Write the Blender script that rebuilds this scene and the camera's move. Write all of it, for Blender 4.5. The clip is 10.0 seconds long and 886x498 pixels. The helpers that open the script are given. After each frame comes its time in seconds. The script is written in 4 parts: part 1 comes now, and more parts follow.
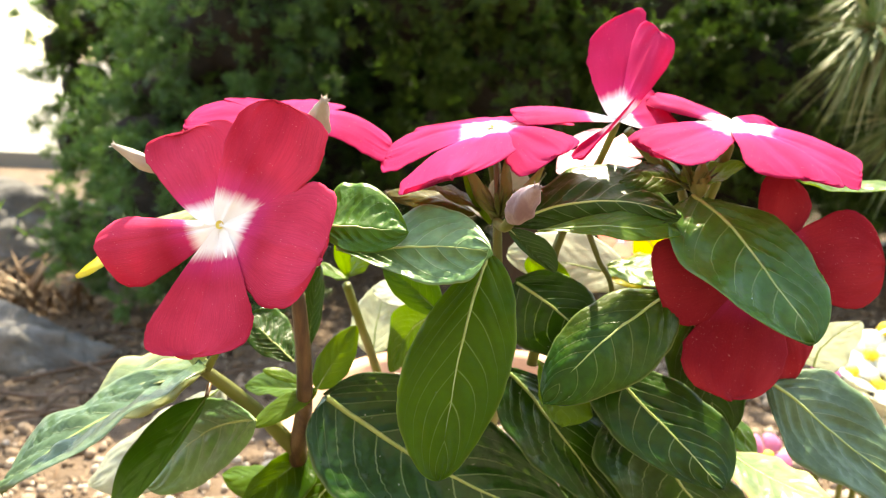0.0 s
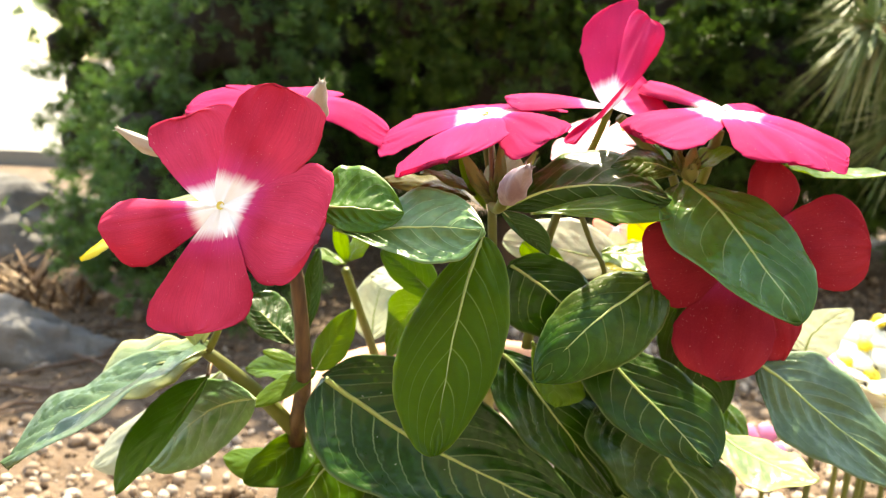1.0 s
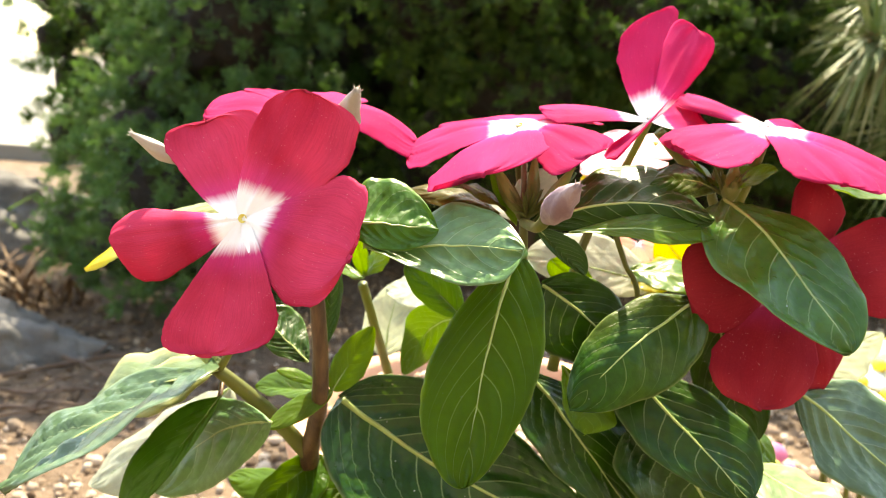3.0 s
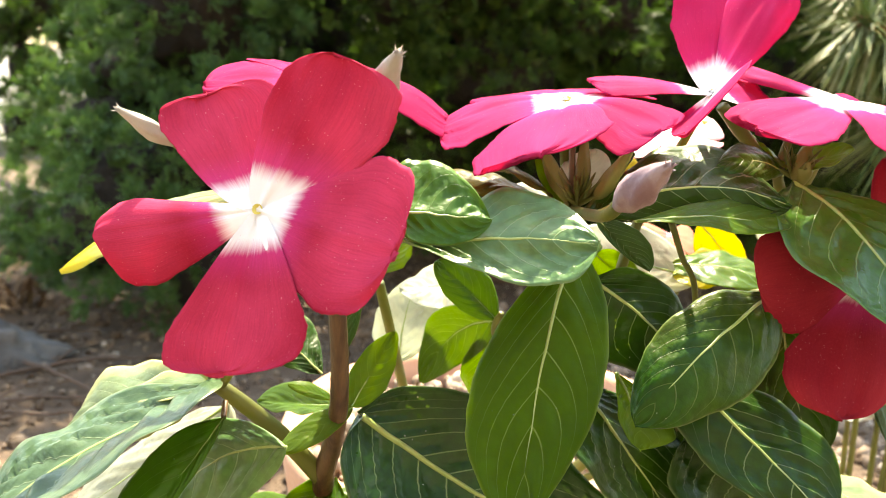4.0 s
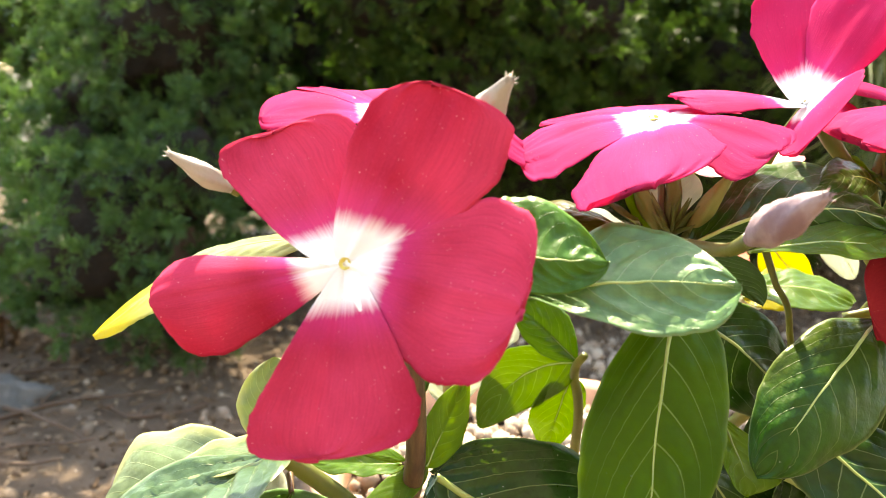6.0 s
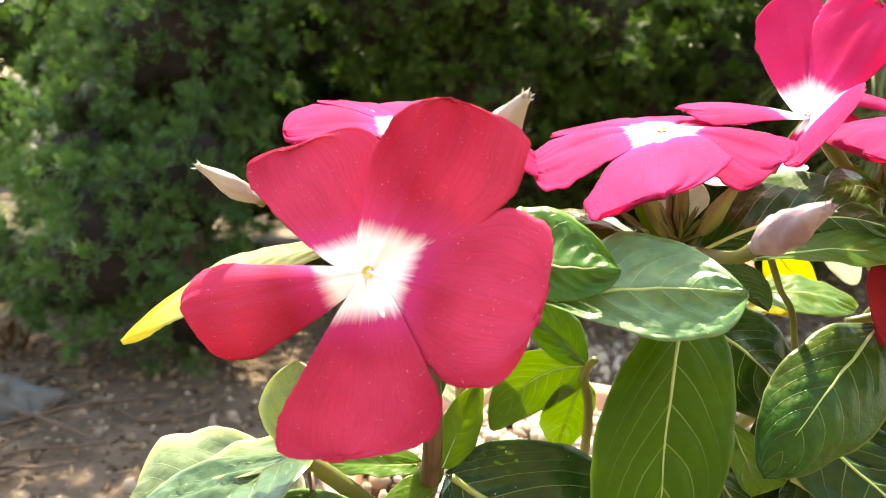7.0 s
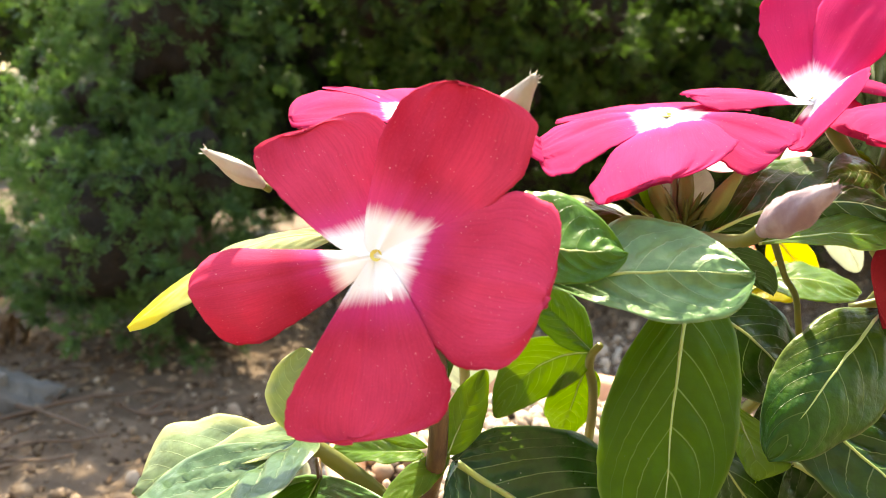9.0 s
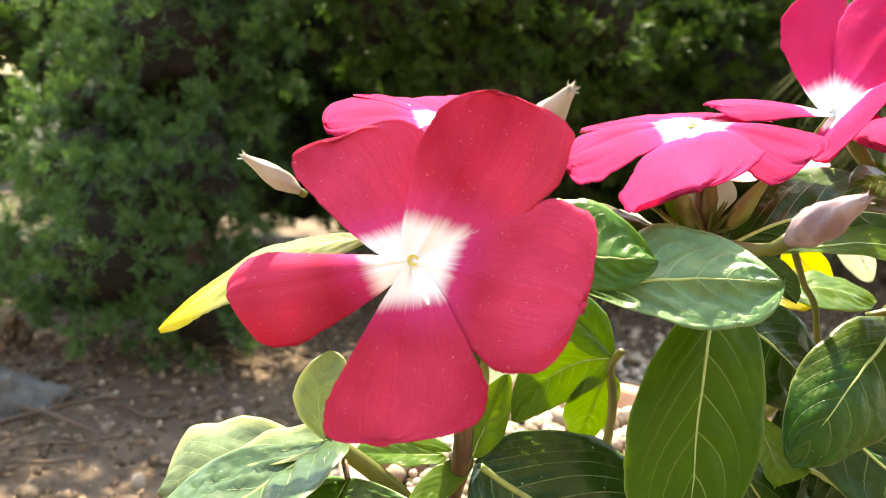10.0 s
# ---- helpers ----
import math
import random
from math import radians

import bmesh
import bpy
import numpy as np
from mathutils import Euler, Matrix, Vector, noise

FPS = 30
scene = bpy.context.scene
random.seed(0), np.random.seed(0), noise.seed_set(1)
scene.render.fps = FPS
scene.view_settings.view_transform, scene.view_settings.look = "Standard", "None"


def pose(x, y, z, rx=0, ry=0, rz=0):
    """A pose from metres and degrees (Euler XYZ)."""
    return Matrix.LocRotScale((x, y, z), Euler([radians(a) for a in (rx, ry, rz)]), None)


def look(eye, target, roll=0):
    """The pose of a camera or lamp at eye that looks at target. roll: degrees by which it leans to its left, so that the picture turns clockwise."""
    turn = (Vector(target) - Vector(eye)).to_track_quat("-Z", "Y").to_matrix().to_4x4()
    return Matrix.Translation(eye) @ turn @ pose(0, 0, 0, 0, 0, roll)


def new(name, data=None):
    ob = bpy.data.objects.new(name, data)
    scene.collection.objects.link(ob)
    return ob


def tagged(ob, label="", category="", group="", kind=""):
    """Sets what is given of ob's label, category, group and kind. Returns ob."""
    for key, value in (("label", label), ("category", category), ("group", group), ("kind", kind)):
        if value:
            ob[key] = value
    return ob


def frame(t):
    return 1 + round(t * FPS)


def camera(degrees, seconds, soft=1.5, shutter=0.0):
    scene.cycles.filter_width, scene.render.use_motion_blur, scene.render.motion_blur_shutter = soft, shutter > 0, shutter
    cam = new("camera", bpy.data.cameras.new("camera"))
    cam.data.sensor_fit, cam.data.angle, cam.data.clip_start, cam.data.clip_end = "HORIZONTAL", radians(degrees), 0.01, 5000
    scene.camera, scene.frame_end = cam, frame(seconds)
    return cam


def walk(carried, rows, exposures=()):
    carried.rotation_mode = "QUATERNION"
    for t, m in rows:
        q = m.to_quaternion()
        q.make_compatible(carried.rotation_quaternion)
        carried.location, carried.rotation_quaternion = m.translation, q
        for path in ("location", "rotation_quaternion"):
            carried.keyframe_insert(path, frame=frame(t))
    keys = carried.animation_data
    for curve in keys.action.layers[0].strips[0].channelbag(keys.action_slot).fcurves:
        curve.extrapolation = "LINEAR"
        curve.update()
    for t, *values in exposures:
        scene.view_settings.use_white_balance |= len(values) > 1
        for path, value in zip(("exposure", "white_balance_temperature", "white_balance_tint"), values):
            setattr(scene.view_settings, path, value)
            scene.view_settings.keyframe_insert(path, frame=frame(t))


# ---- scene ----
cam = camera(58.1, 10.0, soft=0.65)
PATH = [
    (0, (-0.00283, 0.01562, 0.21121), (-0.00459, 0.50376, 0.10294), 2.15),
    (0.5, (-0.00249, 0.01300, 0.20902), (-0.00466, 0.50093, 0.09982), 2.14),
    (1, (-0.00114, 0.01077, 0.20826), (-0.00441, 0.49898, 0.10037), 2.22),
    (1.5, (-0.00121, 0.00900, 0.20741), (-0.00573, 0.49730, 0.09995), 2.31),
    (2, (-0.00247, 0.00809, 0.20855), (-0.00709, 0.49647, 0.10145), 2.29),
    (2.5, (-0.00502, 0.01235, 0.20944), (-0.00670, 0.50084, 0.10281), 2.76),
    (3.8, (-0.02223, 0.03874, 0.20517), (0.00050, 0.52640, 0.09713), 3.80),
    (4, (-0.02461, 0.04362, 0.20357), (0.00375, 0.53061, 0.09385), 3.38),
    (4.5, (-0.03176, 0.05100, 0.20280), (0.00511, 0.53741, 0.09300), 2.71),
    (5, (-0.03637, 0.05881, 0.20240), (0.01203, 0.54464, 0.09459), 2.12),
    (5.5, (-0.04078, 0.06282, 0.20374), (0.01187, 0.54854, 0.09742), 1.35),
    (7, (-0.04695, 0.05695, 0.20696), (0.00233, 0.54396, 0.10502), 1.06),
    (7.5, (-0.04654, 0.05889, 0.20698), (0.00396, 0.54556, 0.10400), 0.96),
    (8, (-0.04914, 0.05825, 0.20614), (0.00174, 0.54493, 0.10339), 1.37),
    (8.5, (-0.04999, 0.05763, 0.20521), (0.00083, 0.54407, 0.10130), 1.31),
    (9, (-0.04828, 0.05649, 0.20540), (0.00209, 0.54276, 0.10049), 0.91),
    (9.5, (-0.05104, 0.05624, 0.20578), (0.00063, 0.54265, 0.10214), 1.23),
    (10, (-0.05394, 0.05488, 0.20570), (-0.00186, 0.54176, 0.10448), 1.49),
]
walk(cam, [(t, look(eye, target, roll)) for t, eye, target, roll in PATH], exposures=[(0.0, 2.62, 8700, 5), (2.7, 2.62, 8700, 5), (5.0, 2.77, 8700, 5), (7.2, 2.80, 8700, 5), (8.5, 2.70, 8700, 5), (10.0, 2.70, 8700, 5)])
cam.data.dof.use_dof = True
cam.data.dof.focus_distance = 0.14
cam.data.dof.aperture_fstop = 31.0

# ---- daylight ----
SUN_ELEVATION, SUN_AZIMUTH = 56.0, 10.0      # degrees; azimuth from +y towards +x
world = bpy.data.worlds.new("sky")
scene.world = world
world.use_nodes = True
wn = world.node_tree
sky = wn.nodes.new("ShaderNodeTexSky")
sky.sky_type = 'NISHITA'
sky.sun_disc = False
sky.sun_elevation = radians(SUN_ELEVATION)
sky.sun_rotation = radians(SUN_AZIMUTH)
wn.nodes["Background"].inputs["Strength"].default_value = 0.15
wn.links.new(sky.outputs[0], wn.nodes["Background"].inputs["Color"])
sun_data = bpy.data.lights.new("sun", 'SUN')
sun_data.energy, sun_data.angle, sun_data.color = 3.5, radians(0.6), (1.0, 0.95, 0.86)
sun = new("sun", sun_data)
_e, _a = radians(SUN_ELEVATION), radians(SUN_AZIMUTH)
sun_dir = Vector((math.sin(_a) * math.cos(_e), math.cos(_a) * math.cos(_e), math.sin(_e)))
sun.matrix_world = look(sun_dir * 3, (0, 0, 0))


# ---- materials ----
def material(name):
    m = bpy.data.materials.new(name)
    m.use_nodes = True
    t = m.node_tree
    return m, t, t.nodes, t.nodes["Principled BSDF"], t.nodes["Material Output"]


class G:
    """Shortcuts for building a node tree."""

    def __init__(self, tree):
        self.t = tree

    def node(self, kind, **inputs):
        n = self.t.nodes.new(kind)
        for k, v in inputs.items():
            self.put(n, k, v)
        return n

    def put(self, n, key, v):
        s = n.inputs[int(key[1:])] if key[0] == "i" and key[1:].isdigit() else n.inputs[key.replace("_", " ")]
        if isinstance(v, bpy.types.NodeSocket):
            self.t.links.new(v, s)
        else:
            s.default_value = v

    def math(self, op, a, b=0.0, c=0.0):
        n = self.t.nodes.new("ShaderNodeMath")
        n.operation = op
        for i, v in enumerate((a, b, c)):
            if isinstance(v, bpy.types.NodeSocket):
                self.t.links.new(v, n.inputs[i])
            else:
                n.inputs[i].default_value = v
        return n.outputs[0]

    def step(self, x, lo, hi, a=0.0, b=1.0):
        n = self.t.nodes.new("ShaderNodeMapRange")
        n.interpolation_type = 'SMOOTHSTEP'
        for i, v in enumerate((x, lo, hi, a, b)):
            if isinstance(v, bpy.types.NodeSocket):
                self.t.links.new(v, n.inputs[i])
            else:
                n.inputs[i].default_value = v
        return n.outputs[0]

    def mix(self, f, a, b, blend='MIX'):
        n = self.t.nodes.new("ShaderNodeMix")
        n.data_type, n.blend_type = 'RGBA', blend
        for i, v in ((0, f), (6, a), (7, b)):
            if isinstance(v, bpy.types.NodeSocket):
                self.t.links.new(v, n.inputs[i])
            else:
                n.inputs[i].default_value = (*v, 1) if isinstance(v, tuple) else v
        return n.outputs[2]

    def noise(self, vec, scale, detail=3.0, rough=0.55):
        n = self.node("ShaderNodeTexNoise", Scale=scale, Detail=detail, Roughness=rough)
        if vec is not None:
            self.t.links.new(vec, n.inputs["Vector"])
        return n.outputs[0]

    def voronoi(self, vec, scale, out="Distance"):
        n = self.node("ShaderNodeTexVoronoi", Scale=scale)
        if vec is not None:
            self.t.links.new(vec, n.inputs["Vector"])
        return n.outputs[out]

    def bump(self, h, strength, dist):
        return self.node("ShaderNodeBump", Strength=strength, Distance=dist, Height=h).outputs[0]

    def coords(self):
        return self.t.nodes.new("ShaderNodeTexCoord")

    def random(self):
        return self.t.nodes.new("ShaderNodeObjectInfo").outputs["Random"]


def thin(g, bsdf, out, colour, share):
    """Lets light through a thin sheet: mixes in a translucent shader."""
    tr = g.node("ShaderNodeBsdfTranslucent", Color=colour)
    mix = g.node("ShaderNodeMixShader", Fac=share)
    g.t.links.new(bsdf.outputs[0], mix.inputs[1])
    g.t.links.new(tr.outputs[0], mix.inputs[2])
    g.t.links.new(mix.outputs[0], out.inputs[0])
    return tr


def leaf_material(name, base, warm, glow, vein, warmth=0.0, rough=0.31, share=0.42, gloss=0.30, margin=None, etch=0.42, tip=None):
    m, t, nodes, bsdf, out = material(name)
    g = G(t)
    tc = g.coords()
    sep = g.node("ShaderNodeSeparateXYZ", Vector=tc.outputs["UV"])
    v = g.math('ABSOLUTE', g.math('MULTIPLY_ADD', sep.outputs[1], 2.0, -1.0))
    runs = t.nodes.new("ShaderNodeUVMap")
    runs.uv_map = "vein"
    run = g.node("ShaderNodeSeparateXYZ", Vector=runs.outputs[0]).outputs[0]
    big = g.noise(tc.outputs["Object"], 90.0, 3.0)
    fine = g.noise(tc.outputs["Object"], 900.0, 4.0)
    off = g.math('ABSOLUTE', g.math('SUBTRACT', g.math('FRACT', run), 0.5))
    line = g.math('MULTIPLY', g.step(off, 0.012, 0.038, 1.0, 0.0), g.step(v, 0.45, 0.97, 1.0, 0.1))
    net = g.step(g.voronoi(tc.outputs["Object"], 620.0, "Distance"), 0.30, 0.75)
    c = g.mix(g.step(big, 0.32, 0.7), base, warm)
    c = g.mix(g.math('MULTIPLY', g.random(), 0.25), c, tuple(min(1, x * 1.7) for x in base))
    if warmth:
        c = g.mix(g.math('MULTIPLY', g.step(g.noise(tc.outputs["Object"], 45.0, 2.0), 0.42, 0.66), warmth), c, (0.16, 0.055, 0.02))
    blister = g.noise(tc.outputs["Object"], 340.0, 3.0, 0.65)
    c = g.mix(g.step(blister, 0.40, 0.70, 0.0, 0.45), c, tuple(x * 0.55 for x in base))
    c = g.mix(g.math('MULTIPLY', net, 0.3), c, tuple(x * 0.5 for x in base))
    c = g.mix(g.math('MULTIPLY', line, etch), c, vein)
    if margin:
        c = g.mix(g.math('MULTIPLY', g.step(g.math('ADD', v, g.math('MULTIPLY', big, 0.3)), 0.75, 1.15), 0.85), c, margin)
    if tip:
        turned = g.step(g.math('ADD', sep.outputs[0], g.math('MULTIPLY', big, 0.3)), 0.68, 1.05)
        c = g.mix(turned, c, tip)
    rim = g.step(v, 0.955, 1.0)
    c = g.mix(g.math('MULTIPLY', rim, 0.4), c, vein)
    speck = g.step(g.voronoi(tc.outputs["Object"], 300.0), 0.035, 0.07, 1.0, 0.0)
    c = g.mix(g.math('MULTIPLY', speck, g.step(fine, 0.50, 0.62)), c, (0.6, 0.62, 0.5))
    g.put(bsdf, "Base_Color", c)
    g.put(bsdf, "Roughness", g.math('MULTIPLY_ADD', g.math('MULTIPLY_ADD', big, 0.6, fine), 0.16, rough - 0.12))
    bsdf.inputs["IOR"].default_value = 1.5
    bsdf.inputs["Specular IOR Level"].default_value = gloss
    cell = g.noise(tc.outputs["Object"], 420.0, 3.0)
    h = g.math('ADD', g.math('MULTIPLY', net, -0.10), g.math('ADD', g.math('MULTIPLY', fine, 0.22), g.math('ADD', g.math('MULTIPLY', cell, 0.7), g.math('MULTIPLY', line, -0.25))))
    g.put(bsdf, "Normal", g.bump(h, 0.9, 0.00032))
    gc = g.mix(g.math('MULTIPLY', line, 0.5), glow, tuple(min(1, x * 1.25 + 0.05) for x in glow))
    gc = g.mix(g.math('MULTIPLY', fine, 0.3), gc, tuple(x * 0.6 for x in glow))
    if tip:
        gc = g.mix(turned, gc, tuple(min(1, x * 1.5) for x in tip))
    thin(g, bsdf, out, gc, share)
    return m


MATURE = leaf_material("leaf green", (0.028, 0.092, 0.002), (0.050, 0.132, 0.004), (0.36, 0.50, 0.008), (0.34, 0.44, 0.12), rough=0.36, share=0.46, gloss=0.24, etch=0.68)
# Deep green, with some shade of the lower leaves put into the base.
DARK = leaf_material("leaf deep green painted shade", (0.014, 0.056, 0.003), (0.026, 0.080, 0.005), (0.18, 0.32, 0.015), (0.28, 0.38, 0.15), rough=0.33, share=0.24, gloss=0.30, etch=0.62)
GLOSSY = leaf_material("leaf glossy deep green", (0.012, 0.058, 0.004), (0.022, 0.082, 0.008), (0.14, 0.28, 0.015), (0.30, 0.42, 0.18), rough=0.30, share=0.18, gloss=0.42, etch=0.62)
BRONZE = leaf_material("leaf bronze green", (0.014, 0.066, 0.003), (0.028, 0.088, 0.005), (0.22, 0.32, 0.02), (0.30, 0.38, 0.14), warmth=0.16, rough=0.34, share=0.12, gloss=0.22, etch=0.28)
GREENBRONZE = leaf_material("leaf green flushed bronze", (0.036, 0.128, 0.012), (0.060, 0.165, 0.022), (0.30, 0.44, 0.02), (0.30, 0.42, 0.14), warmth=0.10, rough=0.30, share=0.32, gloss=0.50, etch=0.55)
# Base lightened so that the sky's sheen sits in the colour.
GREYGREEN = leaf_material("leaf grey green painted sheen", (0.088, 0.205, 0.060), (0.130, 0.250, 0.088), (0.26, 0.42, 0.05), (0.36, 0.48, 0.24), rough=0.37, share=0.24, gloss=0.62, etch=0.5)
SHEEN = leaf_material("leaf bright green", (0.040, 0.140, 0.008), (0.068, 0.180, 0.016), (0.32, 0.48, 0.02), (0.24, 0.36, 0.10), rough=0.36, share=0.36, gloss=0.34, etch=0.34)
OLIVE = leaf_material("leaf olive", (0.070, 0.066, 0.008), (0.115, 0.096, 0.014), (0.30, 0.28, 0.02), (0.24, 0.24, 0.08), share=0.30, gloss=0.15, etch=0.2)
# Greyer base: part of this leaf's sheen is in the colour.
SATIN = leaf_material("leaf satin painted sheen", (0.062, 0.120, 0.055), (0.092, 0.158, 0.078), (0.32, 0.44, 0.13), (0.38, 0.45, 0.27), rough=0.33, share=0.3, gloss=0.5)
YOUNG = leaf_material("leaf young", (0.065, 0.150, 0.020), (0.095, 0.180, 0.025), (0.44, 0.58, 0.04), (0.26, 0.38, 0.09), share=0.55)
# Light yellow base stands in for sun coming through the leaf.
BACKLIT_YELLOW = leaf_material("leaf yellow painted backlight", (0.36, 0.36, 0.06), (0.46, 0.44, 0.09), (0.85, 0.76, 0.06), (0.60, 0.60, 0.28), share=0.6)
TURNING = leaf_material("leaf turning yellow", (0.36, 0.42, 0.22), (0.46, 0.50, 0.28), (0.70, 0.74, 0.36), (0.55, 0.60, 0.36), share=0.5, tip=(0.62, 0.55, 0.04))
# Near-white cream base stands in for strong sun on the leaf.
CREAM = leaf_material("leaf cream painted glare", (0.48, 0.51, 0.42), (0.57, 0.59, 0.51), (0.78, 0.82, 0.68), (0.60, 0.64, 0.50), share=0.55)


def petal_material(name, deep, mid, glow, eye, share=0.36):
    m, t, nodes, bsdf, out = material(name)
    g = G(t)
    tc = g.coords()
    sep = g.node("ShaderNodeSeparateXYZ", Vector=tc.outputs["UV"])
    u, v = sep.outputs[0], sep.outputs[1]
    ray = g.node("ShaderNodeCombineXYZ", X=g.math('MULTIPLY', u, 1.3), Y=g.math('MULTIPLY', v, 26.0), Z=g.math('MULTIPLY', g.random(), 30.0))
    streak = g.noise(ray.outputs[0], 1.0, 3.0, 0.6)
    ray2 = g.node("ShaderNodeCombineXYZ", X=g.math('MULTIPLY', u, 5.0), Y=g.math('MULTIPLY', v, 90.0), Z=g.random())
    hair = g.noise(ray2.outputs[0], 1.0, 2.0, 0.6)
    soft = g.noise(tc.outputs["Object"], 55.0, 2.0)
    fine = g.noise(tc.outputs["Object"], 2600.0, 3.0)
    edge = g.math('ADD', u, g.math('ADD', g.math('MULTIPLY', g.math('SUBTRACT', streak, 0.5), 0.08), g.math('MULTIPLY', g.math('SUBTRACT', hair, 0.5), 0.045)))
    eyeness = g.step(edge, eye - 0.03, eye + 0.09, 1.0, 0.0)
    halo = g.step(edge, eye, eye + 0.30, 1.0, 0.0)
    c = g.mix(g.step(soft, 0.3, 0.72), deep, mid)
    c = g.mix(g.math('MULTIPLY', g.step(hair, 0.40, 0.72), 0.24), c, tuple(x * 0.62 for x in deep))
    c = g.mix(g.step(fine, 0.45, 0.75, 0.0, 0.10), c, tuple(min(1, x * 1.5 + 0.02) for x in mid))
    c = g.mix(g.math('MULTIPLY', halo, 0.46), c, (0.74, 0.06, 0.33))
    c = g.mix(g.math('POWER', eyeness, 0.8), c, (0.92, 0.92, 0.95))
    for grain, size, often in ((760.0, 0.11, 0.53), (1700.0, 0.16, 0.50)):
        speck = g.step(g.voronoi(tc.outputs["Object"], grain), size * 0.35, size, 1.0, 0.0)
        c = g.mix(g.math('MULTIPLY', speck, g.step(g.noise(tc.outputs["Object"], grain * 0.5, 2.0), often, often + 0.14, 0.0, 0.75)), c, (0.9, 0.50, 0.56))
    g.put(bsdf, "Base_Color", c)
    bsdf.inputs["Roughness"].default_value = 0.75
    bsdf.inputs["Specular IOR Level"].default_value = 0.03
    bsdf.inputs["Sheen Weight"].default_value = 0.015
    bsdf.inputs["Sheen Roughness"].default_value = 0.5
    bsdf.inputs["Sheen Tint"].default_value = (1.0, 0.35, 0.55, 1)
    h = g.math('ADD', g.math('MULTIPLY', hair, 0.8), g.math('ADD', g.math('MULTIPLY', fine, 0.35), g.math('MULTIPLY', streak, 0.35)))
    g.put(bsdf, "Normal", g.bump(h, 0.32, 0.0003))
    thin(g, bsdf, out, g.mix(eyeness, glow, (0.92, 0.89, 0.97)), share)
    return m


CRIMSON = petal_material("petal crimson", (0.34, 0.015, 0.042), (0.62, 0.052, 0.125), (0.78, 0.060, 0.22), 0.20, 0.16)
MAGENTA = petal_material("petal magenta pink", (0.36, 0.016, 0.090), (0.54, 0.040, 0.165), (0.82, 0.065, 0.25), 0.23, 0.36)
# Red petals darkened in the colour itself, standing in for shade.
SHADED_RED = petal_material("petal red painted shaded", (0.23, 0.014, 0.028), (0.40, 0.036, 0.054), (0.38, 0.024, 0.040), 0.16, 0.22)
SALMON = petal_material("petal salmon", (0.62, 0.20, 0.14), (0.70, 0.26, 0.18), (0.85, 0.35, 0.22), 0.05)
BLUSH = petal_material("petal pale blush", (0.80, 0.42, 0.50), (0.85, 0.55, 0.58), (0.95, 0.7, 0.7), 0.3)


def plain_material(name, base, other, scale, rough=0.7, bump=0.4, depth=0.0006, share=0.0, glow=(0.5, 0.5, 0.2), stretch=None):
    m, t, nodes, bsdf, out = material(name)
    g = G(t)
    tc = g.coords()
    vec = tc.outputs["Object"]
    if stretch:
        vec = g.node("ShaderNodeMapping", Vector=vec, Scale=stretch).outputs[0]
    a, b = g.noise(vec, scale, 4.0), g.noise(vec, scale * 7.3, 4.0, 0.65)
    c = g.mix(g.step(a, 0.3, 0.7), base, other)
    c = g.mix(g.math('MULTIPLY', b, 0.45), c, tuple(x * 0.5 for x in base))
    c = g.mix(g.math('MULTIPLY', g.random(), 0.25), c, tuple(min(1, x * 1.5) for x in other))
    g.put(bsdf, "Base_Color", c)
    g.put(bsdf, "Roughness", g.math('MULTIPLY_ADD', b, 0.2, rough - 0.1))
    g.put(bsdf, "Normal", g.bump(g.math('ADD', a, g.math('MULTIPLY', b, 0.6)), bump, depth))
    if share:
        thin(g, bsdf, out, (*glow, 1), share)
    return m


def island_material(name, colours, rough, share=0.0, glow=(0.2, 0.4, 0.05), scale=300.0, patch=None):
    """For joined small pieces: the colour goes from piece to piece."""
    m, t, nodes, bsdf, out = material(name)
    g = G(t)
    rnd = t.nodes.new("ShaderNodeNewGeometry").outputs["Random Per Island"]
    ramp = t.nodes.new("ShaderNodeValToRGB")
    while len(ramp.color_ramp.elements) < len(colours):
        ramp.color_ramp.elements.new(0.5)
    for i, (e, c) in enumerate(zip(ramp.color_ramp.elements, colours)):
        e.position, e.color = i / (len(colours) - 1), (*c, 1)
    t.links.new(rnd, ramp.inputs[0])
    n = g.noise(g.coords().outputs["Object"], scale, 4.0)
    c = g.mix(g.math('MULTIPLY', n, 0.5), ramp.outputs[0], tuple(x * 0.45 for x in colours[0]))
    if patch:
        c = g.mix(g.step(g.noise(g.coords().outputs["Object"], 16.0, 3.0), 0.46, 0.64, 0.0, 0.5), c, patch)
        c = g.mix(g.step(g.noise(g.coords().outputs["Object"], 70.0, 2.0), 0.40, 0.66, 0.0, 0.55), c, tuple(x * 0.35 for x in colours[1]))
    g.put(bsdf, "Base_Color", c)
    g.put(bsdf, "Roughness", rough)
    bsdf.inputs["Specular IOR Level"].default_value = 0.2
    g.put(bsdf, "Normal", g.bump(n, 0.4, 0.0008))
    if share:
        thin(g, bsdf, out, (*glow, 1), share)
    return m


STEM = plain_material("stem red brown", (0.042, 0.016, 0.009), (0.15, 0.085, 0.036), 420.0, 0.42, 0.5, 0.0003, stretch=(1, 1, 0.12))
GREEN_STEM = plain_material("stem green", (0.085, 0.115, 0.024), (0.15, 0.15, 0.045), 160.0, 0.45, 0.3, 0.0003, share=0.2, glow=(0.5, 0.5, 0.08), stretch=(1, 1, 0.15))
MIDRIB = plain_material("midrib pale green", (0.28, 0.38, 0.10), (0.38, 0.47, 0.16), 300.0, 0.45, 0.2, 0.0001)
